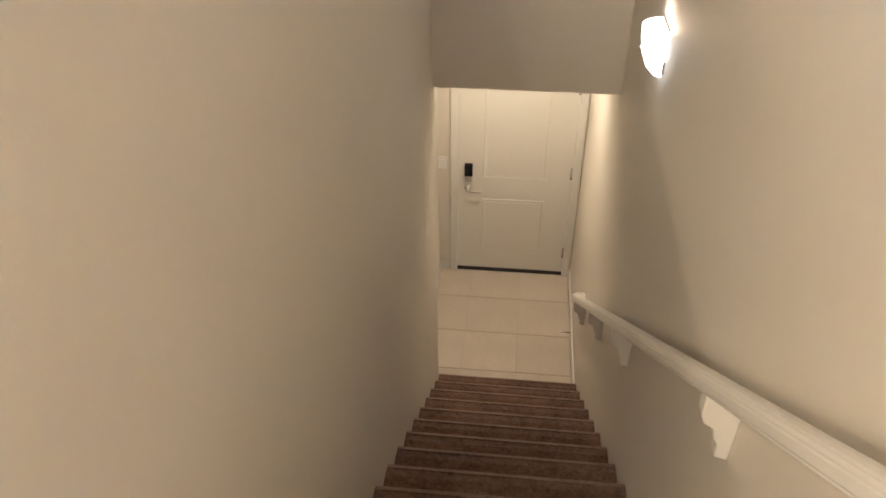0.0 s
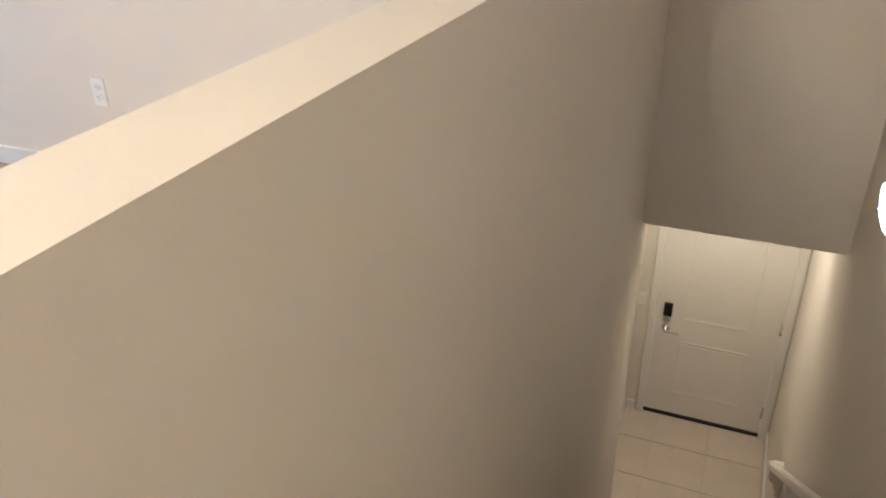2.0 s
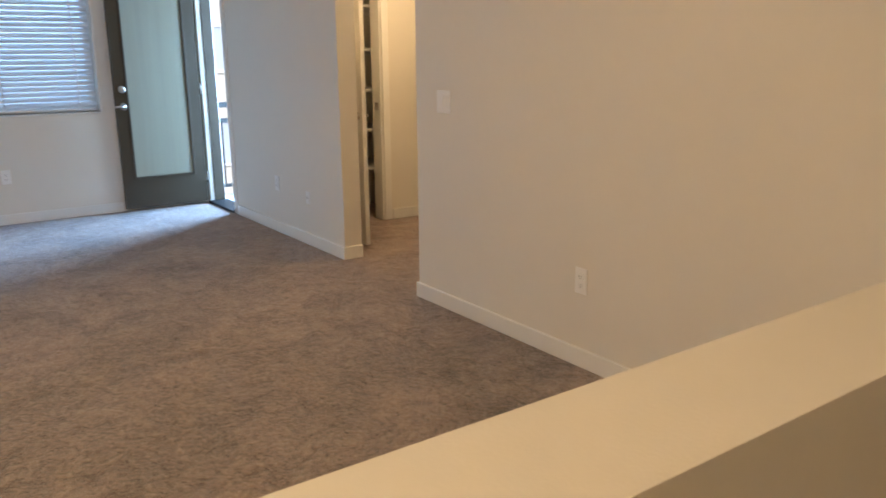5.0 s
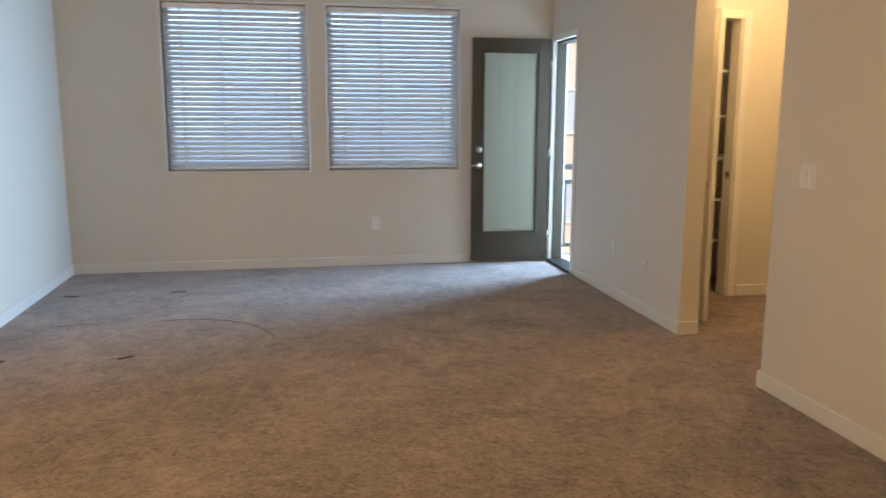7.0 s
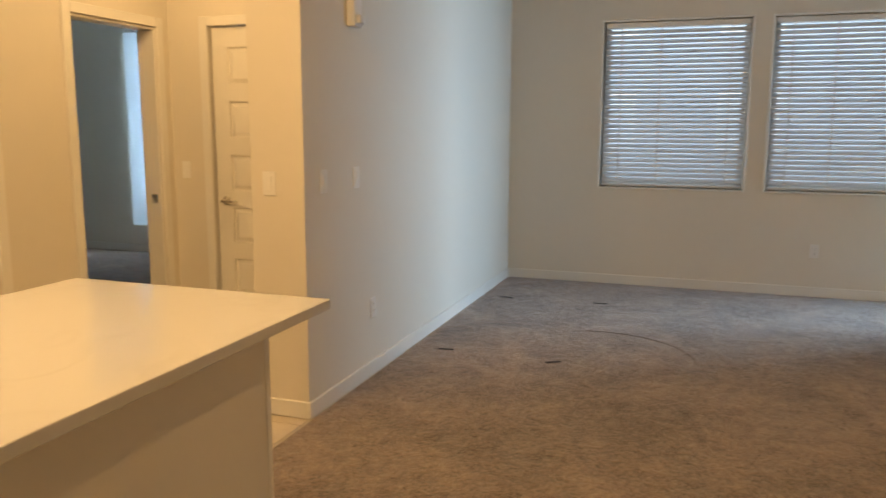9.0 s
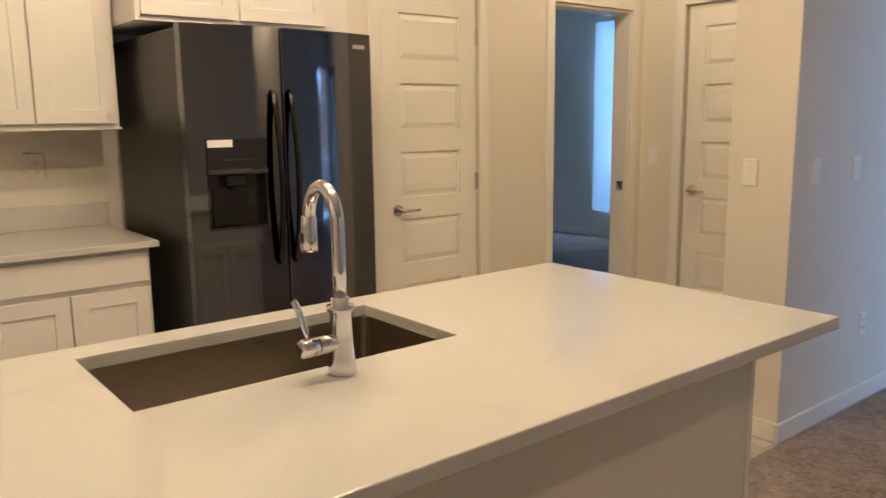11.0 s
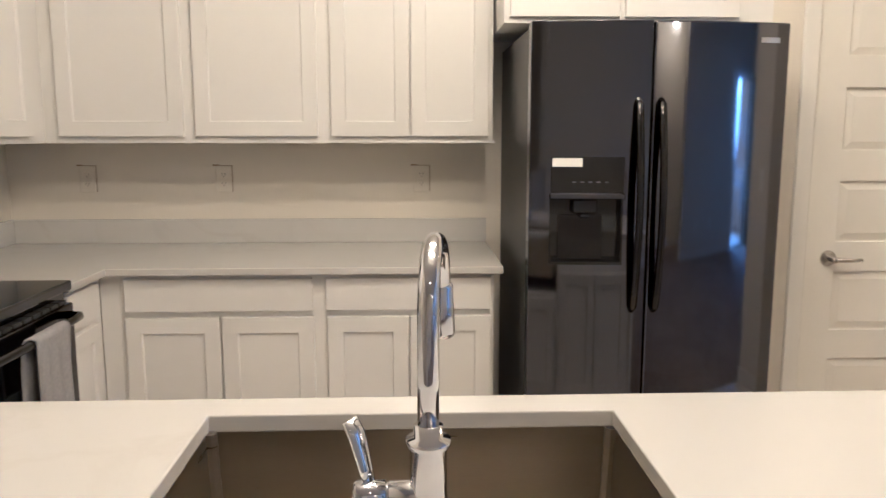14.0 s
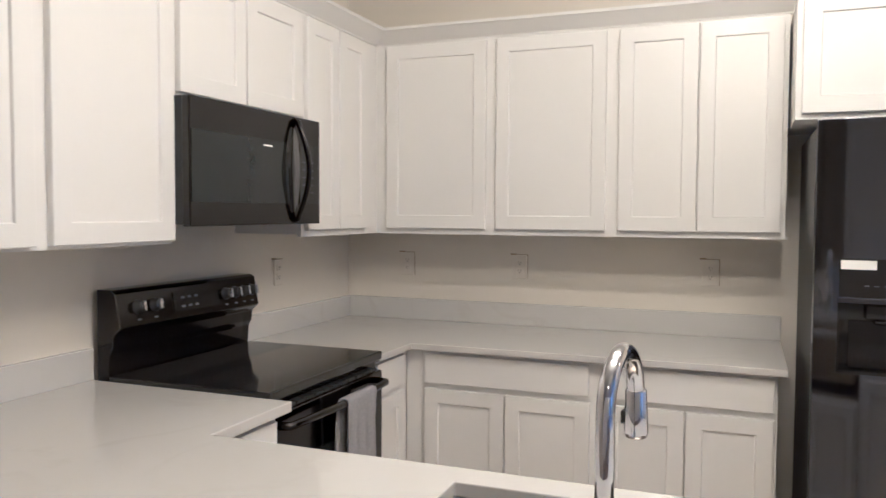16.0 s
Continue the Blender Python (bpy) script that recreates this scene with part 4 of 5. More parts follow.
cabinet("wall_cabinet", EA(-3.113, UB), 0.665, UT - UB, 0.31, [("door", 0.022, 0.272, 0.016, 0.845), ("door", 0.280, 0.530, 0.016, 0.845)], wl + " in the corner beside the microwave", "wall cabinets")
cabinet("microwave_cabinet", EA(-2.383, 1.795), 0.73, UT - 1.795, 0.31, [("door", 0.018, 0.352, 0.02, 0.412), ("door", 0.362, 0.712, 0.02, 0.412)], "white shaker cabinet above the microwave", "wall cabinets")
cabinet("wall_cabinet", EA(-1.908, UB), 0.475, UT - UB, 0.31, [("door", 0.022, 0.465, 0.0, 0.845)], wl + " with a single tall door", "wall cabinets")
cabinet("wall_cabinet", EA(-1.373, UB), 0.535, UT - UB, 0.31, [("door", 0.022, 0.508, 0.0, 0.845)], wl + " with a single tall door", "wall cabinets")
crown = bmesh.new()
def cove(axis, a0, a1, base, sign):
    """A cove moulding that leans out from the cabinet face towards its top."""
    p = [(base - 0.02 * sign, UT), (base + 0.004 * sign, UT), (base + 0.006 * sign, UT + 0.006), (base + 0.062 * sign, UT + 0.052), (base + 0.068 * sign, UT + 0.054), (base + 0.070 * sign, UT + 0.066), (base - 0.02 * sign, UT + 0.066)]
    c_ = prism(p, axis, a0, a1)
    me = bpy.data.meshes.new("cove")
    c_.to_mesh(me), c_.free()
    crown.from_mesh(me)
cove("x", 1.775, XU + 0.02, YU, 1)
cove("y", YU - 0.02, -1.373, XU, -1)
cove("x", 0.80, 1.775, -3.50, 1)
structure("trim_cabinet_crown", crown, CABP, "white stepped moulding along the cabinet tops", "trim")
structure("trim_light_rail", boxes((1.78, XU, YU - 0.018, YU - 0.001, UB - 0.010, UB), (XU + 0.001, XU + 0.018, YU, -3.113, UB - 0.010, UB), (XU + 0.001, XU + 0.018, -2.383, -1.373, UB - 0.010, UB)), CABP, "white strip under the wall cabinets", "trim")

bl_ = "white shaker base cabinet"
YB = -3.445
BH = CT - 0.03
SB = lambda x: pose(x, YB, 0, 0, 0, 180)
cabinet("base_cabinet", SB(3.174), 0.72, BH, 0.60, [("drawer", 0.018, 0.695, 0.752, 0.872), ("door", 0.018, 0.357, 0.115, 0.728), ("door", 0.364, 0.699, 0.115, 0.728)], bl_ + " with one drawer and two doors", "base cabinets", toe=0.10)
cabinet("base_cabinet", SB(2.454), 0.64, BH, 0.60, [("drawer", 0.024, 0.628, 0.752, 0.872), ("door", 0.028, 0.325, 0.115, 0.728), ("door", 0.331, 0.628, 0.115, 0.728)], bl_ + " with one drawer and two doors", "base cabinets", toe=0.10)
XB = 3.245
cabinet("base_cabinet", pose(XB, -3.108, 0, 0, 0, -90), 0.335, BH, 0.60, [("drawer", 0.02, 0.27, 0.752, 0.872), ("door", 0.02, 0.27, 0.115, 0.728)], bl_ + " beside the range", "base cabinets", toe=0.10)
cabinet("corner_cabinet", pose(XB - 0.001, YB, 0, 0, 0, 180), 0.069, BH, 0.50, [], "white filler panel closing the cabinet corner", "base cabinets", toe=0.10)
cabinet("base_cabinet", pose(3.155, -1.99, 0, 0, 0, -90), 0.34, BH, 0.70, [("drawer", 0.03, 0.32, 0.752, 0.872), ("door", 0.03, 0.32, 0.115, 0.728)], bl_ + " between range and peninsula", "base cabinets", toe=0.10)
cabinet("sink_cabinet", pose(1.12, -1.985, 0, 0, 0, 0) @ pose(0, 0, 0), 0.62, BH, 0.70, [("door", 0.02, 0.30, 0.115, 0.728), ("door", 0.31, 0.60, 0.115, 0.728)], bl_ + " of the peninsula", "base cabinets", toe=0.10)
cabinet("sink_cabinet", pose(2.47, -1.985, 0), 0.60, BH, 0.70, [("door", 0.02, 0.29, 0.115, 0.728), ("door", 0.30, 0.58, 0.115, 0.728)], bl_ + " of the peninsula", "base cabinets", toe=0.10)
cabinet("sink_cabinet", pose(1.745, -1.985, 0), 0.72, 0.62, 0.70, [("door", 0.02, 0.355, 0.115, 0.60), ("door", 0.365, 0.70, 0.115, 0.60)], bl_ + " below the sink", "base cabinets", toe=0.10)
structure("wall_peninsula", boxes((1.115, XR - 0.002, -1.285, -1.22, 0, BH), (1.115, 1.118, -1.985, -1.285, 0, BH)), WALL, "off-white painted panel behind the peninsula", "wall")
structure("trim_peninsula_end", box(1.09, 1.114, -2.0, -1.218, 0, BH, bevel=0.002), CABP, "white end panel of the peninsula", "trim")

# ---- worktops ----
SX0, SX1, SY0, SY1 = 1.768, 2.462, -1.914, -1.54
pen = thing("peninsula_worktop", (2.4, -1.5, CT - 0.03), "white veined quartz peninsula top with a sink cutout", "worktop")
bm = grid_slab([0.993, SX0, SX1, 3.115, XR, XE], [-2.354, -2.0, SY0, SY1, -1.07, -0.96], CT - 0.03, CT,
               lambda x, y: not (SX0 < x < SX1 and SY0 < y < SY1) and not (y < -2.0 and x < 3.115) and y < -1.07)
tp = part("top", bm, QUARTZ, pen)
bv = tp.modifiers.new("soft_edge", "BEVEL")
bv.width, bv.segments, bv.limit_method, bv.angle_limit = 0.003, 2, "ANGLE", radians(40)
part("upstand", box(XE - 0.02, XE, -2.354, -1.07, CT, CT + 0.10, bevel=0.002), QUARTZ, pen)
cw = thing("corner_worktop", (2.8, -3.7, CT - 0.03), "white quartz worktop running round the kitchen corner", "worktop")
bm = grid_slab([1.785, 3.205, XE], [YK, -3.395, -3.105], CT - 0.03, CT - 0.004, lambda x, y: y < -3.395 or x > 3.205)
tp = part("top", bm, QUARTZ, cw)
bv = tp.modifiers.new("soft_edge", "BEVEL")
bv.width, bv.segments, bv.limit_method, bv.angle_limit = 0.003, 2, "ANGLE", radians(40)
part("upstand", boxes((1.785, XE - 0.02, YK, YK + 0.02, CT - 0.004, CT + 0.10), (XE - 0.02, XE, YK + 0.0, -3.105, CT - 0.004, CT + 0.10), bevel=0.002), QUARTZ, cw)

# ---- sink and tap ----
sk = thing("kitchen_sink", (2.1, -1.73, 0.67), "rectangular brushed steel undermount sink bowl", "sink")
bm = bmesh.new()
o, zb, zt = 0.004, CT - 0.24, CT - 0.0305
ix0, ix1, iy0, iy1 = SX0 - o, SX1 + o, SY0 - o, SY1 + o
rim = [bm.verts.new(p) for p in ((ix0, iy0, zt), (ix1, iy0, zt), (ix1, iy1, zt), (ix0, iy1, zt))]
i = 0.012
flr = [bm.verts.new(p) for p in ((ix0 + i, iy0 + i, zb), (ix1 - i, iy0 + i, zb), (ix1 - i, iy1 - i, zb), (ix0 + i, iy1 - i, zb))]
inner = [bm.faces.new(flr)] + [bm.faces.new((rim[k], rim[(k + 1) % 4], flr[(k + 1) % 4], flr[k])) for k in range(4)]
bmesh.ops.recalc_face_normals(bm, faces=bm.faces)
bmesh.ops.reverse_faces(bm, faces=bm.faces)
bmesh.ops.bevel(bm, geom=[e for e in bm.edges if not (e.verts[0] in rim and e.verts[1] in rim)], offset=0.016, segments=3, affect="EDGES")
bmesh.ops.solidify(bm, geom=bm.faces[:], thickness=-0.002)
part("bowl", bm, STEEL, sk, smooth=False)
dr = part("drain", lathe(bmesh.new(), [(0.057, 0.001), (0.057, 0.004), (0.045, 0.004), (0.042, -0.004), (0.0, -0.006)], pose(2.1, -1.76, zb + 0.001), n=24), CHROME, sk)
tap = thing("kitchen_tap", (2.097, -1.483, CT), "polished chrome gooseneck tap with pull-down spray head", "tap")
tx, ty = 2.097, -1.483
part("base", lathe(bmesh.new(), [(0.0, 0.0), (0.027, 0.0), (0.0275, 0.004), (0.024, 0.03), (0.0215, 0.07), (0.0215, 0.118), (0.026, 0.122), (0.026, 0.130), (0.017, 0.132), (0.017, 0.146), (0.0, 0.146)], pose(tx, ty, CT), n=28), CHROME, tap)
zc, R = CT + 0.275, 0.071
arc = [(tx, ty, CT + 0.14), (tx, ty, CT + 0.2), (tx, ty, zc)] + [(tx, ty - R + R * math.cos(a), zc + R * math.sin(a)) for a in (math.pi * k / 20 for k in range(1, 20))] + [(tx, ty - 2 * R, zc), (tx, ty - 2 * R - 0.002, zc - 0.012)]
SWING = Matrix.Translation((tx, ty, 0)) @ pose(0, 0, 0, 0, 0, -8) @ Matrix.Translation((-tx, -ty, 0))
part("spout", xf(tube(bmesh.new(), arc, 0.0125, 20), SWING), CHROME, tap)
hp = (tx, ty - 2 * R - 0.002, zc + 0.004)
sh_ = part("spray_head", lathe(bmesh.new(), [(0.0, 0.005), (0.0135, 0.004), (0.0155, 0.0), (0.0155, -0.022), (0.0165, -0.025), (0.0175, -0.062), (0.0158, -0.068), (0.0, -0.066)], SWING @ pose(*hp, -4), n=24), CHROME, tap)
part("spray_button", xf(box(tx + 0.0165, tx + 0.0205, hp[1] - 0.006, hp[1] + 0.006, hp[2] - 0.05, hp[2] - 0.03, bevel=0.0015), SWING), BLKMATT, sh_)
vz = CT + 0.062
vl = part("valve", lathe(bmesh.new(), [(0.0, -0.015), (0.0165, -0.014), (0.0165, 0.045), (0.0145, 0.046), (0.0145, 0.049), (0.0175, 0.050), (0.0175, 0.082), (0.0155, 0.086), (0.0, 0.086)], pose(tx, ty, vz, 0, 90), n=22), CHROME, tap)
part("lever", tube(bmesh.new(), [(tx + 0.066, ty, vz + 0.008), (tx + 0.072, ty - 0.004, vz + 0.03), (tx + 0.082, ty - 0.008, vz + 0.07), (tx + 0.09, ty - 0.010, vz + 0.088)], [0.008, 0.010, 0.0122, 0.0115], 14, 0.42), CHROME, vl)

# ---- refrigerator ----
fr = thing("refrigerator", (1.286, -3.5, 0.0), "black stainless side-by-side refrigerator with water dispenser", "refrigerator")
FX0, FX1, FY, FT = 0.88, 1.73, -3.16, 1.748
XS = 1.343
part("body", box(FX0 + 0.004, FX1 - 0.004, -4.02, FY - 0.075, 0.02, FT - 0.012, bevel=0.004), BLKMATT, fr, "matt black cabinet sides")
part("kick_grille", box(FX0 + 0.02, FX1 - 0.02, FY - 0.10, FY - 0.05, 0.02, 0.10, bevel=0.003), BLKMATT, fr)
BOW, SWELL = 2.05, 0.02     # radius of the bowed front, how far it stands out at the middle
DX0, DX1, DZ0, DZ1 = 1.426, 1.661, 0.965, 1.182


def on_front(x):
    """Depth of the bowed front beside the flat line FY."""
    return SWELL - (x - XS) ** 2 / (2 * BOW)


def follow(x):
    """Leans flat parts so that they lie along the bowed front at x."""
    k = -(x - XS) / BOW
    m = Matrix.Identity(4)
    m[1][0], m[1][3] = k, on_front(x) - k * x
    return m


def bowed_door(name, x0, x1, cuts, zs, filled):
    """One door leaf: a slab whose front follows the bow, smooth in front and sharp at its edges."""
    n = 14
    xs = sorted({round(x0 + (x1 - x0) * k / n, 4) for k in range(n + 1)} | set(cuts))
    d = grid_slab(xs, zs, 0, 0.07, filled)
    xf(d, Matrix(((1, 0, 0, 0), (0, 0, -1, FY), (0, 1, 0, 0), (0, 0, 0, 1))))
    bmesh.ops.recalc_face_normals(d, faces=d.faces)
    front = [f for f in d.faces if all(abs(v.co.y - FY) < 1e-4 for v in f.verts)]
    for v in d.verts:
        if abs(v.co.y - FY) < 1e-4:
            v.co.y += on_front(v.co.x)
    for f in front:
        f.smooth = True
    ob = part(name, d, BLKSTEEL, fr)
    bv = ob.modifiers.new("soft_edge", "BEVEL")
    bv.width, bv.segments, bv.limit_method, bv.angle_limit, bv.harden_normals = 0.006, 2, "ANGLE", radians(40), True


bowed_door("right_door", FX0, XS - 0.003, (), [0.10, FT], lambda x, z: True)
bowed_door("left_door", XS + 0.003, FX1, (DX0, DX1), [0.10, DZ0, DZ1, FT], lambda x, z: not (DX0 < x < DX1 and DZ0 < z < DZ1))
LEAN = follow(1.5435)
dp = part("dispenser", xf(boxes((DX0, DX1, FY - 0.068, FY - 0.062, DZ0, DZ1), (DX0, DX0 + 0.004, FY - 0.062, FY - 0.002, DZ0, DZ1), (DX1 - 0.004, DX1, FY - 0.062, FY - 0.002, DZ0, DZ1),
          (DX0, DX1, FY - 0.062, FY - 0.002, DZ1 - 0.004, DZ1), (DX0, DX1, FY - 0.062, FY + 0.006, DZ0, DZ0 + 0.008)), LEAN), BLKGLOSS, fr, "black dispenser recess")
part("control_panel", xf(box(DX0, DX1, FY, FY + 0.004, DZ1 + 0.02, 1.318, bevel=0.0015), LEAN), BLKGLOSS, dp)
part("control_lip", xf(box(DX0 - 0.004, DX1 + 0.004, FY, FY + 0.010, DZ1 - 0.002, DZ1 + 0.018, bevel=0.003), LEAN), BLKSTEEL, dp)
part("paddle", xf(prism([(FY - 0.06, DZ0 + 0.012), (FY - 0.045, DZ0 + 0.012), (FY - 0.052, DZ1 - 0.06), (FY - 0.06, DZ1 - 0.06)], "x", DX0 + 0.055, DX1 - 0.035), LEAN), DARKSTEEL, dp)
part("spout", xf(boxes((1.506, 1.586, FY - 0.06, FY - 0.01, DZ1 - 0.05, DZ1 - 0.004), (1.526, 1.561, FY - 0.05, FY - 0.02, DZ1 - 0.066, DZ1 - 0.05), bevel=0.004), LEAN), BLKGLOSS, dp)
part("label_sticker", xf(box(1.561, 1.658, FY + 0.004, FY + 0.0055, 1.286, 1.314), LEAN), PLATE, dp, "small white paper label")
part("display_marks", xf(boxes(*[(1.476 + k * 0.026, 1.488 + k * 0.026, FY + 0.004, FY + 0.005, 1.235, 1.238) for k in range(5)]), LEAN), PRINT, dp)
for hx in (1.386, 1.312):
    pts = [(hx, FY + 0.018, 1.50)] + [(hx, FY + 0.036 + 0.04 * math.sin(math.pi * k / 14), 1.485 - 0.66 * k / 14) for k in range(15)] + [(hx, FY + 0.018, 0.81)]
    part("handle", tube(bmesh.new(), pts, [0.011] + [0.0145] * 15 + [0.011], 14, 0.8), DARKSTEEL, fr)
part("badge", xf(box(0.917, 0.985, FY, FY + 0.002, 1.683, 1.70, bevel=0.0005), follow(0.951)), NICKEL, fr, "plain silver name badge")

# ---- range ----
rg = thing("range", (3.5, -2.68, 0.0), "black electric range with glass cooktop and back controls", "range")
RY0, RY1, RX = -3.10, -2.362, 3.19
part("body", box(RX + 0.03, XE - 0.03, RY0, RY1, 0.04, 0.90, bevel=0.003), DARKSTEEL, rg)
part("cooktop", box(RX + 0.004, 3.785, RY0 - 0.004, RY1 + 0.004, 0.902, 0.934, bevel=0.006, seg=2), BLKGLOSS, rg, "glossy black glass cooktop")
bgp = [(3.835, 0.90), (3.80, 0.90), (3.79, 0.935), (3.785, 1.00), (3.772, 1.02), (3.768, 1.06), (3.738, 1.085), (3.758, 1.195), (3.775, 1.205), (3.835, 1.205)]
bg = part("back_guard", prism([(a, z) for a, z in bgp], "y", RY0, RY1, bevel=0.003), DARKSTEEL, rg, "black stainless control panel")
def on_guard(y, z, off):
    """A place on the sloping control face."""
    f = (z - 1.085) / 0.11
    return (3.738 + 0.02 * f - off, y, z)
for ky in (-2.448, -2.524, -2.899, -2.955, -3.008, -3.06):
    kb = part("knob", lathe(bmesh.new(), [(0.0, 0.026), (0.016, 0.026), (0.0185, 0.022), (0.0205, 0.004), (0.0235, 0.003), (0.0235, 0.0)], Matrix.Translation(on_guard(ky, 1.145, 0.0)) @ pose(0, 0, 0, 0, -80), n=20), BLKMATT, bg)
    part("knob_grip", xf(box(-0.017, 0.017, -0.0045, 0.0045, 0.022, 0.036, bevel=0.002), Matrix.Translation(on_guard(ky, 1.145, 0.0)) @ pose(0, 0, 0, 0, -80)), NICKEL, kb)
    part("knob_mark", xf(box(-0.003, 0.003, -0.008, 0.008, 0.0, 0.0015), Matrix.Translation(on_guard(ky, 1.105, 0.0)) @ pose(0, 0, 0, 0, -80)), PRINT, kb)
part("display", xf(box(-0.034, 0.034, -0.12, 0.12, 0.0, 0.003), Matrix.Translation(on_guard(-2.735, 1.142, 0.0)) @ pose(0, 0, 0, 0, -80)), BLKGLOSS, bg, "black control display")
for k in range(6):
    part("display_mark", xf(box(-0.004, 0.004, -0.009, 0.009, 0.003, 0.0036), Matrix.Translation(on_guard(-2.66 - (k % 3) * 0.035, 1.155 - 0.03 * (k // 3), 0.0)) @ pose(0, 0, 0, 0, -80)), PRINT, bg)
od = part("oven_door", box(RX, RX + 0.045, RY0 + 0.005, RY1 - 0.005, 0.20, 0.865, bevel=0.005), DARKSTEEL, rg)
part("oven_window", box(RX - 0.003, RX, RY0 + 0.13, RY1 - 0.13, 0.34, 0.70, bevel=0.001), DARKGLASS, od)
part("vent_strip", boxes(*[(RX - 0.002, RX + 0.028, RY0 + 0.06 + k * 0.055, RY0 + 0.105 + k * 0.055, 0.872, 0.882) for k in range(12)]), BLKMATT, rg)
hpts = [(RX, RY0 + 0.035, 0.83), (RX - 0.035, RY0 + 0.045, 0.83)] + [(RX - 0.04 - 0.012 * math.sin(math.pi * k / 10), RY0 + 0.06 + (RY1 - RY0 - 0.12) * k / 10, 0.83) for k in range(11)] + [(RX - 0.035, RY1 - 0.045, 0.83), (RX, RY1 - 0.035, 0.83)]
part("oven_handle", tube(bmesh.new(), hpts, 0.0125, 14), DARKSTEEL, od)
part("drawer", box(RX, RX + 0.04, RY0 + 0.005, RY1 - 0.005, 0.05, 0.19, bevel=0.005), DARKSTEEL, rg)
# towel folded over the oven handle
bm = bmesh.new()
ty0, ty1, nu = -2.905, -2.70, 12
pro = [(RX - 0.022, 0.50), (RX - 0.024, 0.62), (RX - 0.028, 0.76), (RX - 0.030, 0.83), (RX - 0.036, 0.846), (RX - 0.052, 0.849), (RX - 0.066, 0.843), (RX - 0.070, 0.83), (RX - 0.070, 0.74), (RX - 0.074, 0.60), (RX - 0.076, 0.45)]
rows_ = []
for j, (px, pz) in enumerate(pro):
    rows_.append([bm.verts.new((px + 0.005 * math.sin(k * 1.7 + j * 0.25) * (1 if pz < 0.78 else 0.2), ty0 + (ty1 - ty0) * k / nu + 0.006 * math.sin(j * 0.8), pz)) for k in range(nu + 1)])
for a, c2 in zip(rows_, rows_[1:]):
    for k in range(nu):
        f = bm.faces.new((a[k], a[k + 1], c2[k + 1], c2[k]))
        f.smooth = True
bmesh.ops.recalc_face_normals(bm, faces=bm.faces)
bmesh.ops.solidify(bm, geom=bm.faces[:], thickness=0.005)
tw = tagged(part("dish_towel", bm, TOWELM), "grey dish towel folded over the oven handle", "towel")

# ---- microwave ----
mw = thing("microwave", (3.6, -2.72, 1.41), "black stainless over-range microwave with arched handle", "microwave")
MX, MY0, MY1, MZ0, MZ1 = 3.475, -3.128, -2.372, 1.408, 1.80
part("body", box(MX + 0.03, XE - 0.002, MY0 + 0.003, MY1 - 0.003, MZ0 + 0.005, MZ1, bevel=0.003), BLKMATT, mw)
YD = MY0 + 0.25
md = part("door", box(MX, MX + 0.03, MY0, MY1, MZ0, MZ1, bevel=0.004, seg=2), DARKSTEEL, mw)
part("door_glass", box(MX - 0.003, MX, YD - 0.035, MY1 - 0.005, MZ0 + 0.074, MZ1 - 0.099, bevel=0.001), DARKGLASS, md)
part("control_panel", box(MX - 0.003, MX, MY0 + 0.008, MY0 + 0.15, MZ0 + 0.074, MZ1 - 0.099, bevel=0.001), BLKGLOSS, md)
for k in range(15):
    part("key_mark", box(MX - 0.0037, MX - 0.003, MY0 + 0.055 + (k % 3) * 0.030, MY0 + 0.069 + (k % 3) * 0.030, MZ0 + 0.115 + (k // 3) * 0.028, MZ0 + 0.119 + (k // 3) * 0.028), PRINT, md)
part("brand_strip", box(MX - 0.004, MX - 0.003, -2.80, -2.75, MZ1 - 0.122, MZ1 - 0.117), PLATE, md)
hy = MY0 + 0.176
pts = [(MX, hy, MZ1 - 0.012)] + [(MX - 0.012 - 0.042 * math.sin(math.pi * k / 14), hy - 0.008 * math.sin(math.pi * k / 14), MZ1 - 0.02 - (MZ1 - MZ0 - 0.04) * k / 14) for k in range(15)] + [(MX, hy, MZ0 + 0.012)]
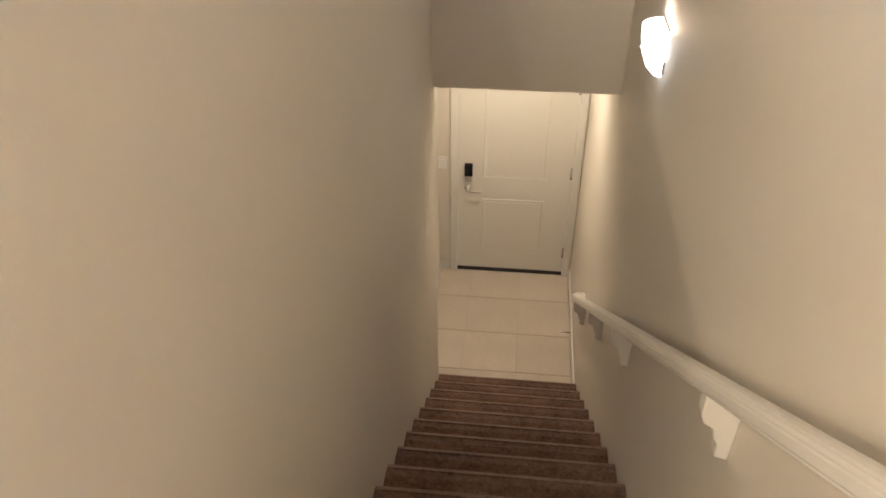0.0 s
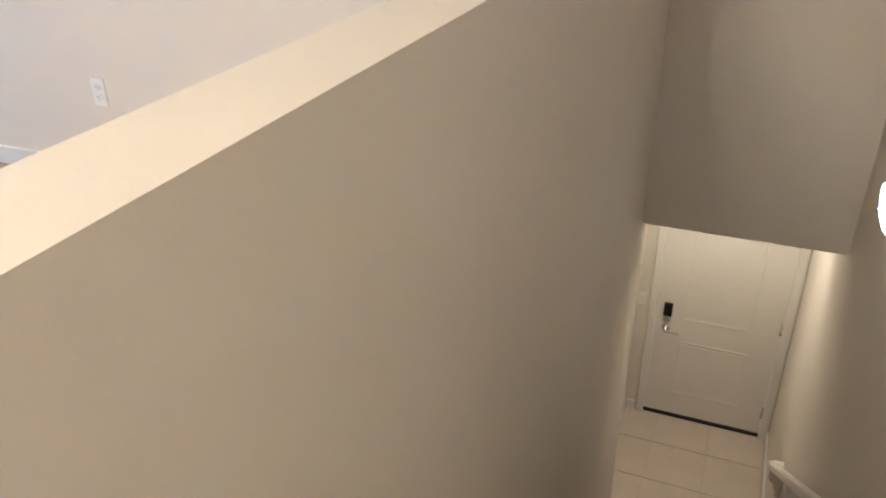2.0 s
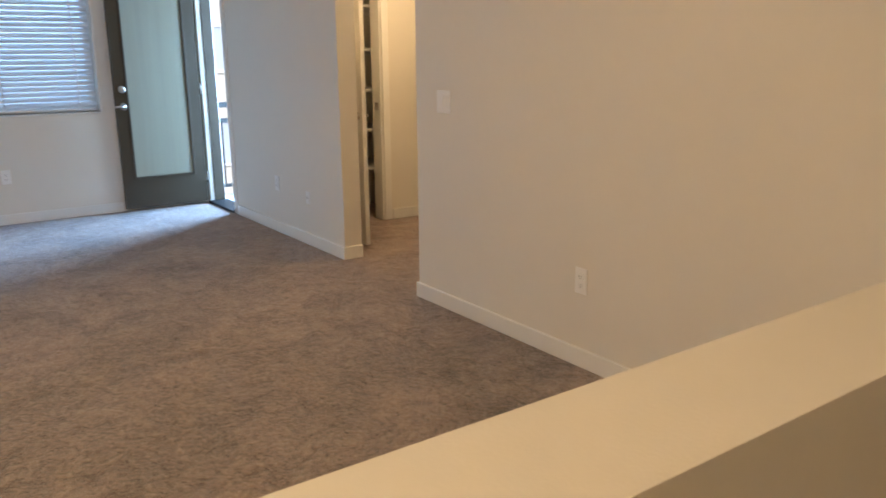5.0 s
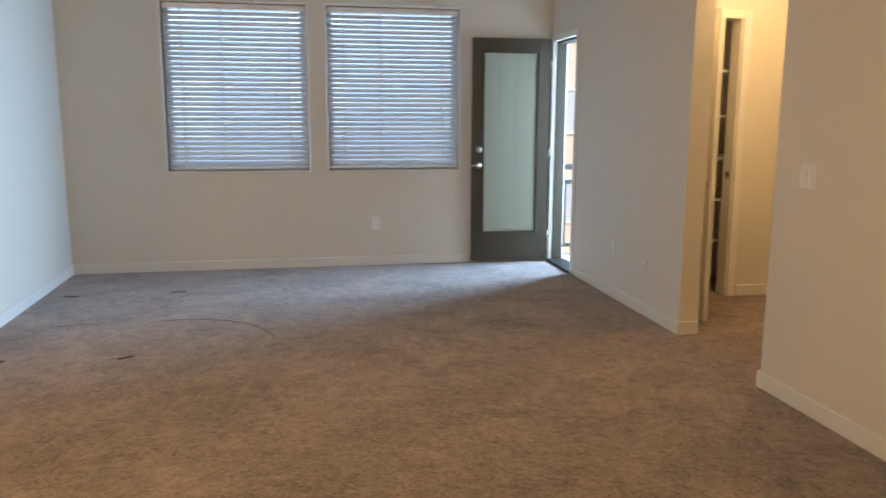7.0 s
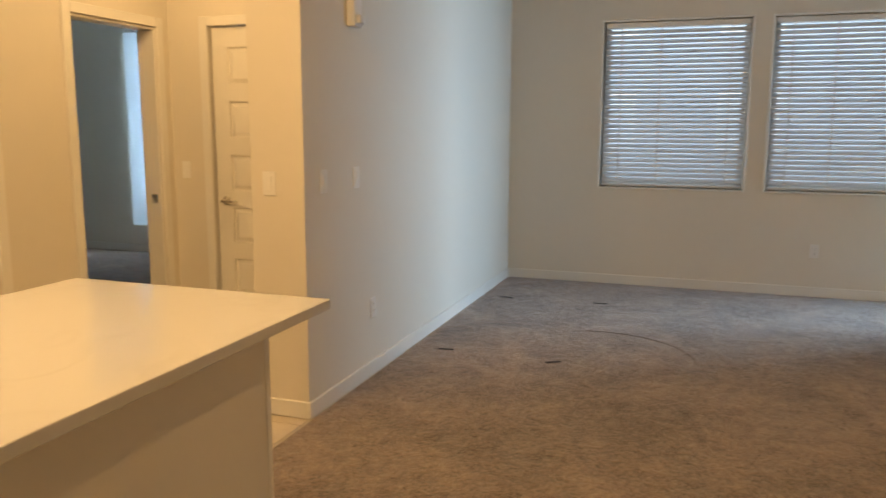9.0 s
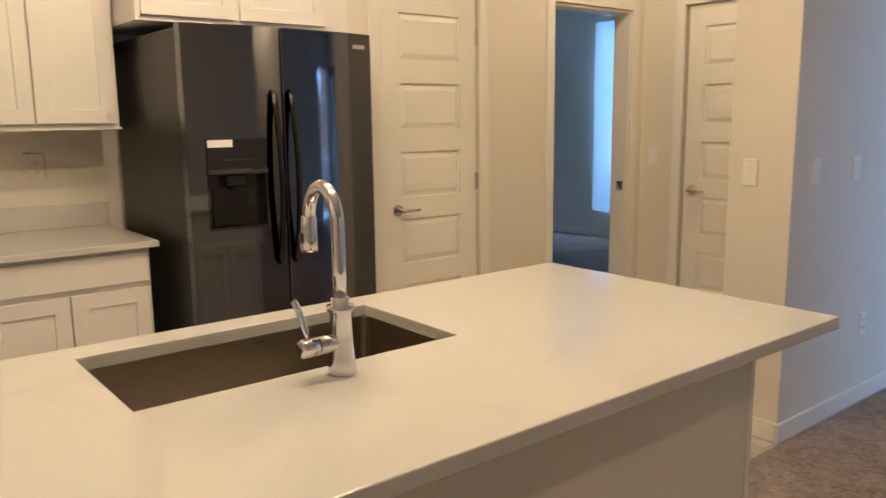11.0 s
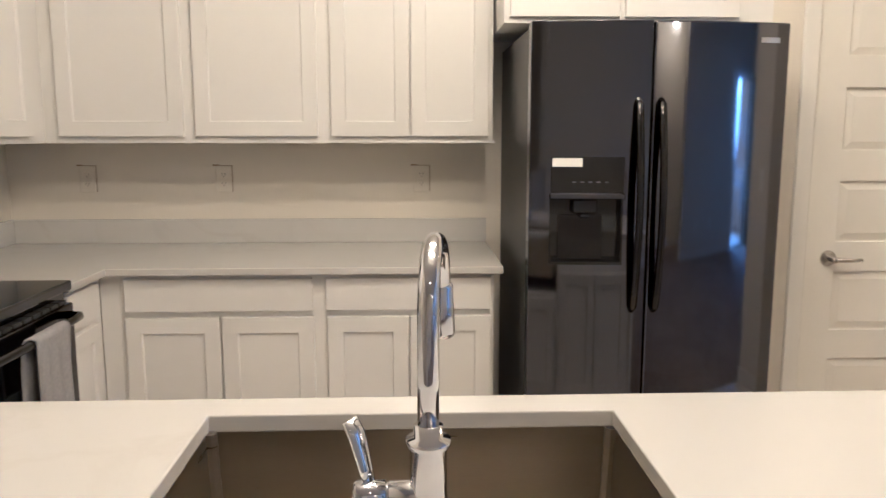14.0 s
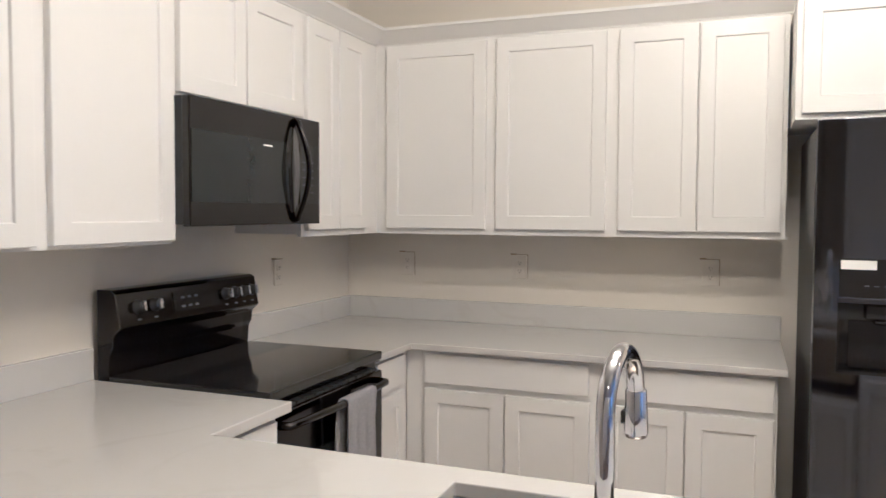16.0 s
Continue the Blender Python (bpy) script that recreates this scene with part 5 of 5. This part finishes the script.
part("handle", tube(bmesh.new(), pts, [0.010] + [0.0135] * 15 + [0.010], 14, 0.7), DARKSTEEL, md)
part("handle_recess", lathe(bmesh.new(), [(0.0, -0.002), (0.155, -0.002), (0.157, 0.0)], Matrix.Translation((MX - 0.003, hy + 0.022, (MZ0 + MZ1) / 2)) @ pose(0, 0, 0, 0, 90) @ Matrix.Diagonal((1, 0.3, 1, 1)), n=28), BLKGLOSS, md)
part("vent_grille", boxes(*[(MX + 0.04, MX + 0.07, MY0 + 0.05 + k * 0.05, MY0 + 0.09 + k * 0.05, MZ0 + 0.002, MZ0 + 0.006) for k in range(13)]), BLKGLOSS, mw)

# ---- floor tiles ----
def tiles(floor, x0, x1, y0, y1, size, ox, oy, z, t, skip=lambda x, y: False):
    meshes = {}
    g = 0.004
    i0, j0 = math.floor((x0 - ox) / size), math.floor((y0 - oy) / size)
    i = i0
    while ox + i * size < x1:
        j = j0
        while oy + j * size < y1:
            a0, a1 = max(ox + i * size + g / 2, x0), min(ox + (i + 1) * size - g / 2, x1)
            c0, c1 = max(oy + j * size + g / 2, y0), min(oy + (j + 1) * size - g / 2, y1)
            j += 1
            if a1 - a0 < 0.01 or c1 - c0 < 0.01 or skip((a0 + a1) / 2, (c0 + c1) / 2):
                continue
            key = (round(a1 - a0, 4), round(c1 - c0, 4))
            if key not in meshes:
                bm = box(-key[0] / 2, key[0] / 2, -key[1] / 2, key[1] / 2, 0, t, bevel=0.0015)
                me = bpy.data.meshes.new("tile")
                bm.to_mesh(me)
                bm.free()
                me.materials.append(TILE)
                meshes[key] = me
            o_ = new("tile", meshes[key])
            o_.parent = floor
            o_.location = ((a0 + a1) / 2, (c0 + c1) / 2, z)
        i += 1


tiles(bpy.data.objects["floor_slab_kitchen"], -1.45, 3.2, YP, -1.825, 0.44, -0.16, -2.28, -0.012, 0.010, lambda x, y: x > 0.8 and y < -3.45)
tiles(bpy.data.objects["floor_slab_foyer"], 2.555, XR, 3.9, YF, 0.425, 2.843, 4.785, ZF - 0.008, 0.008)
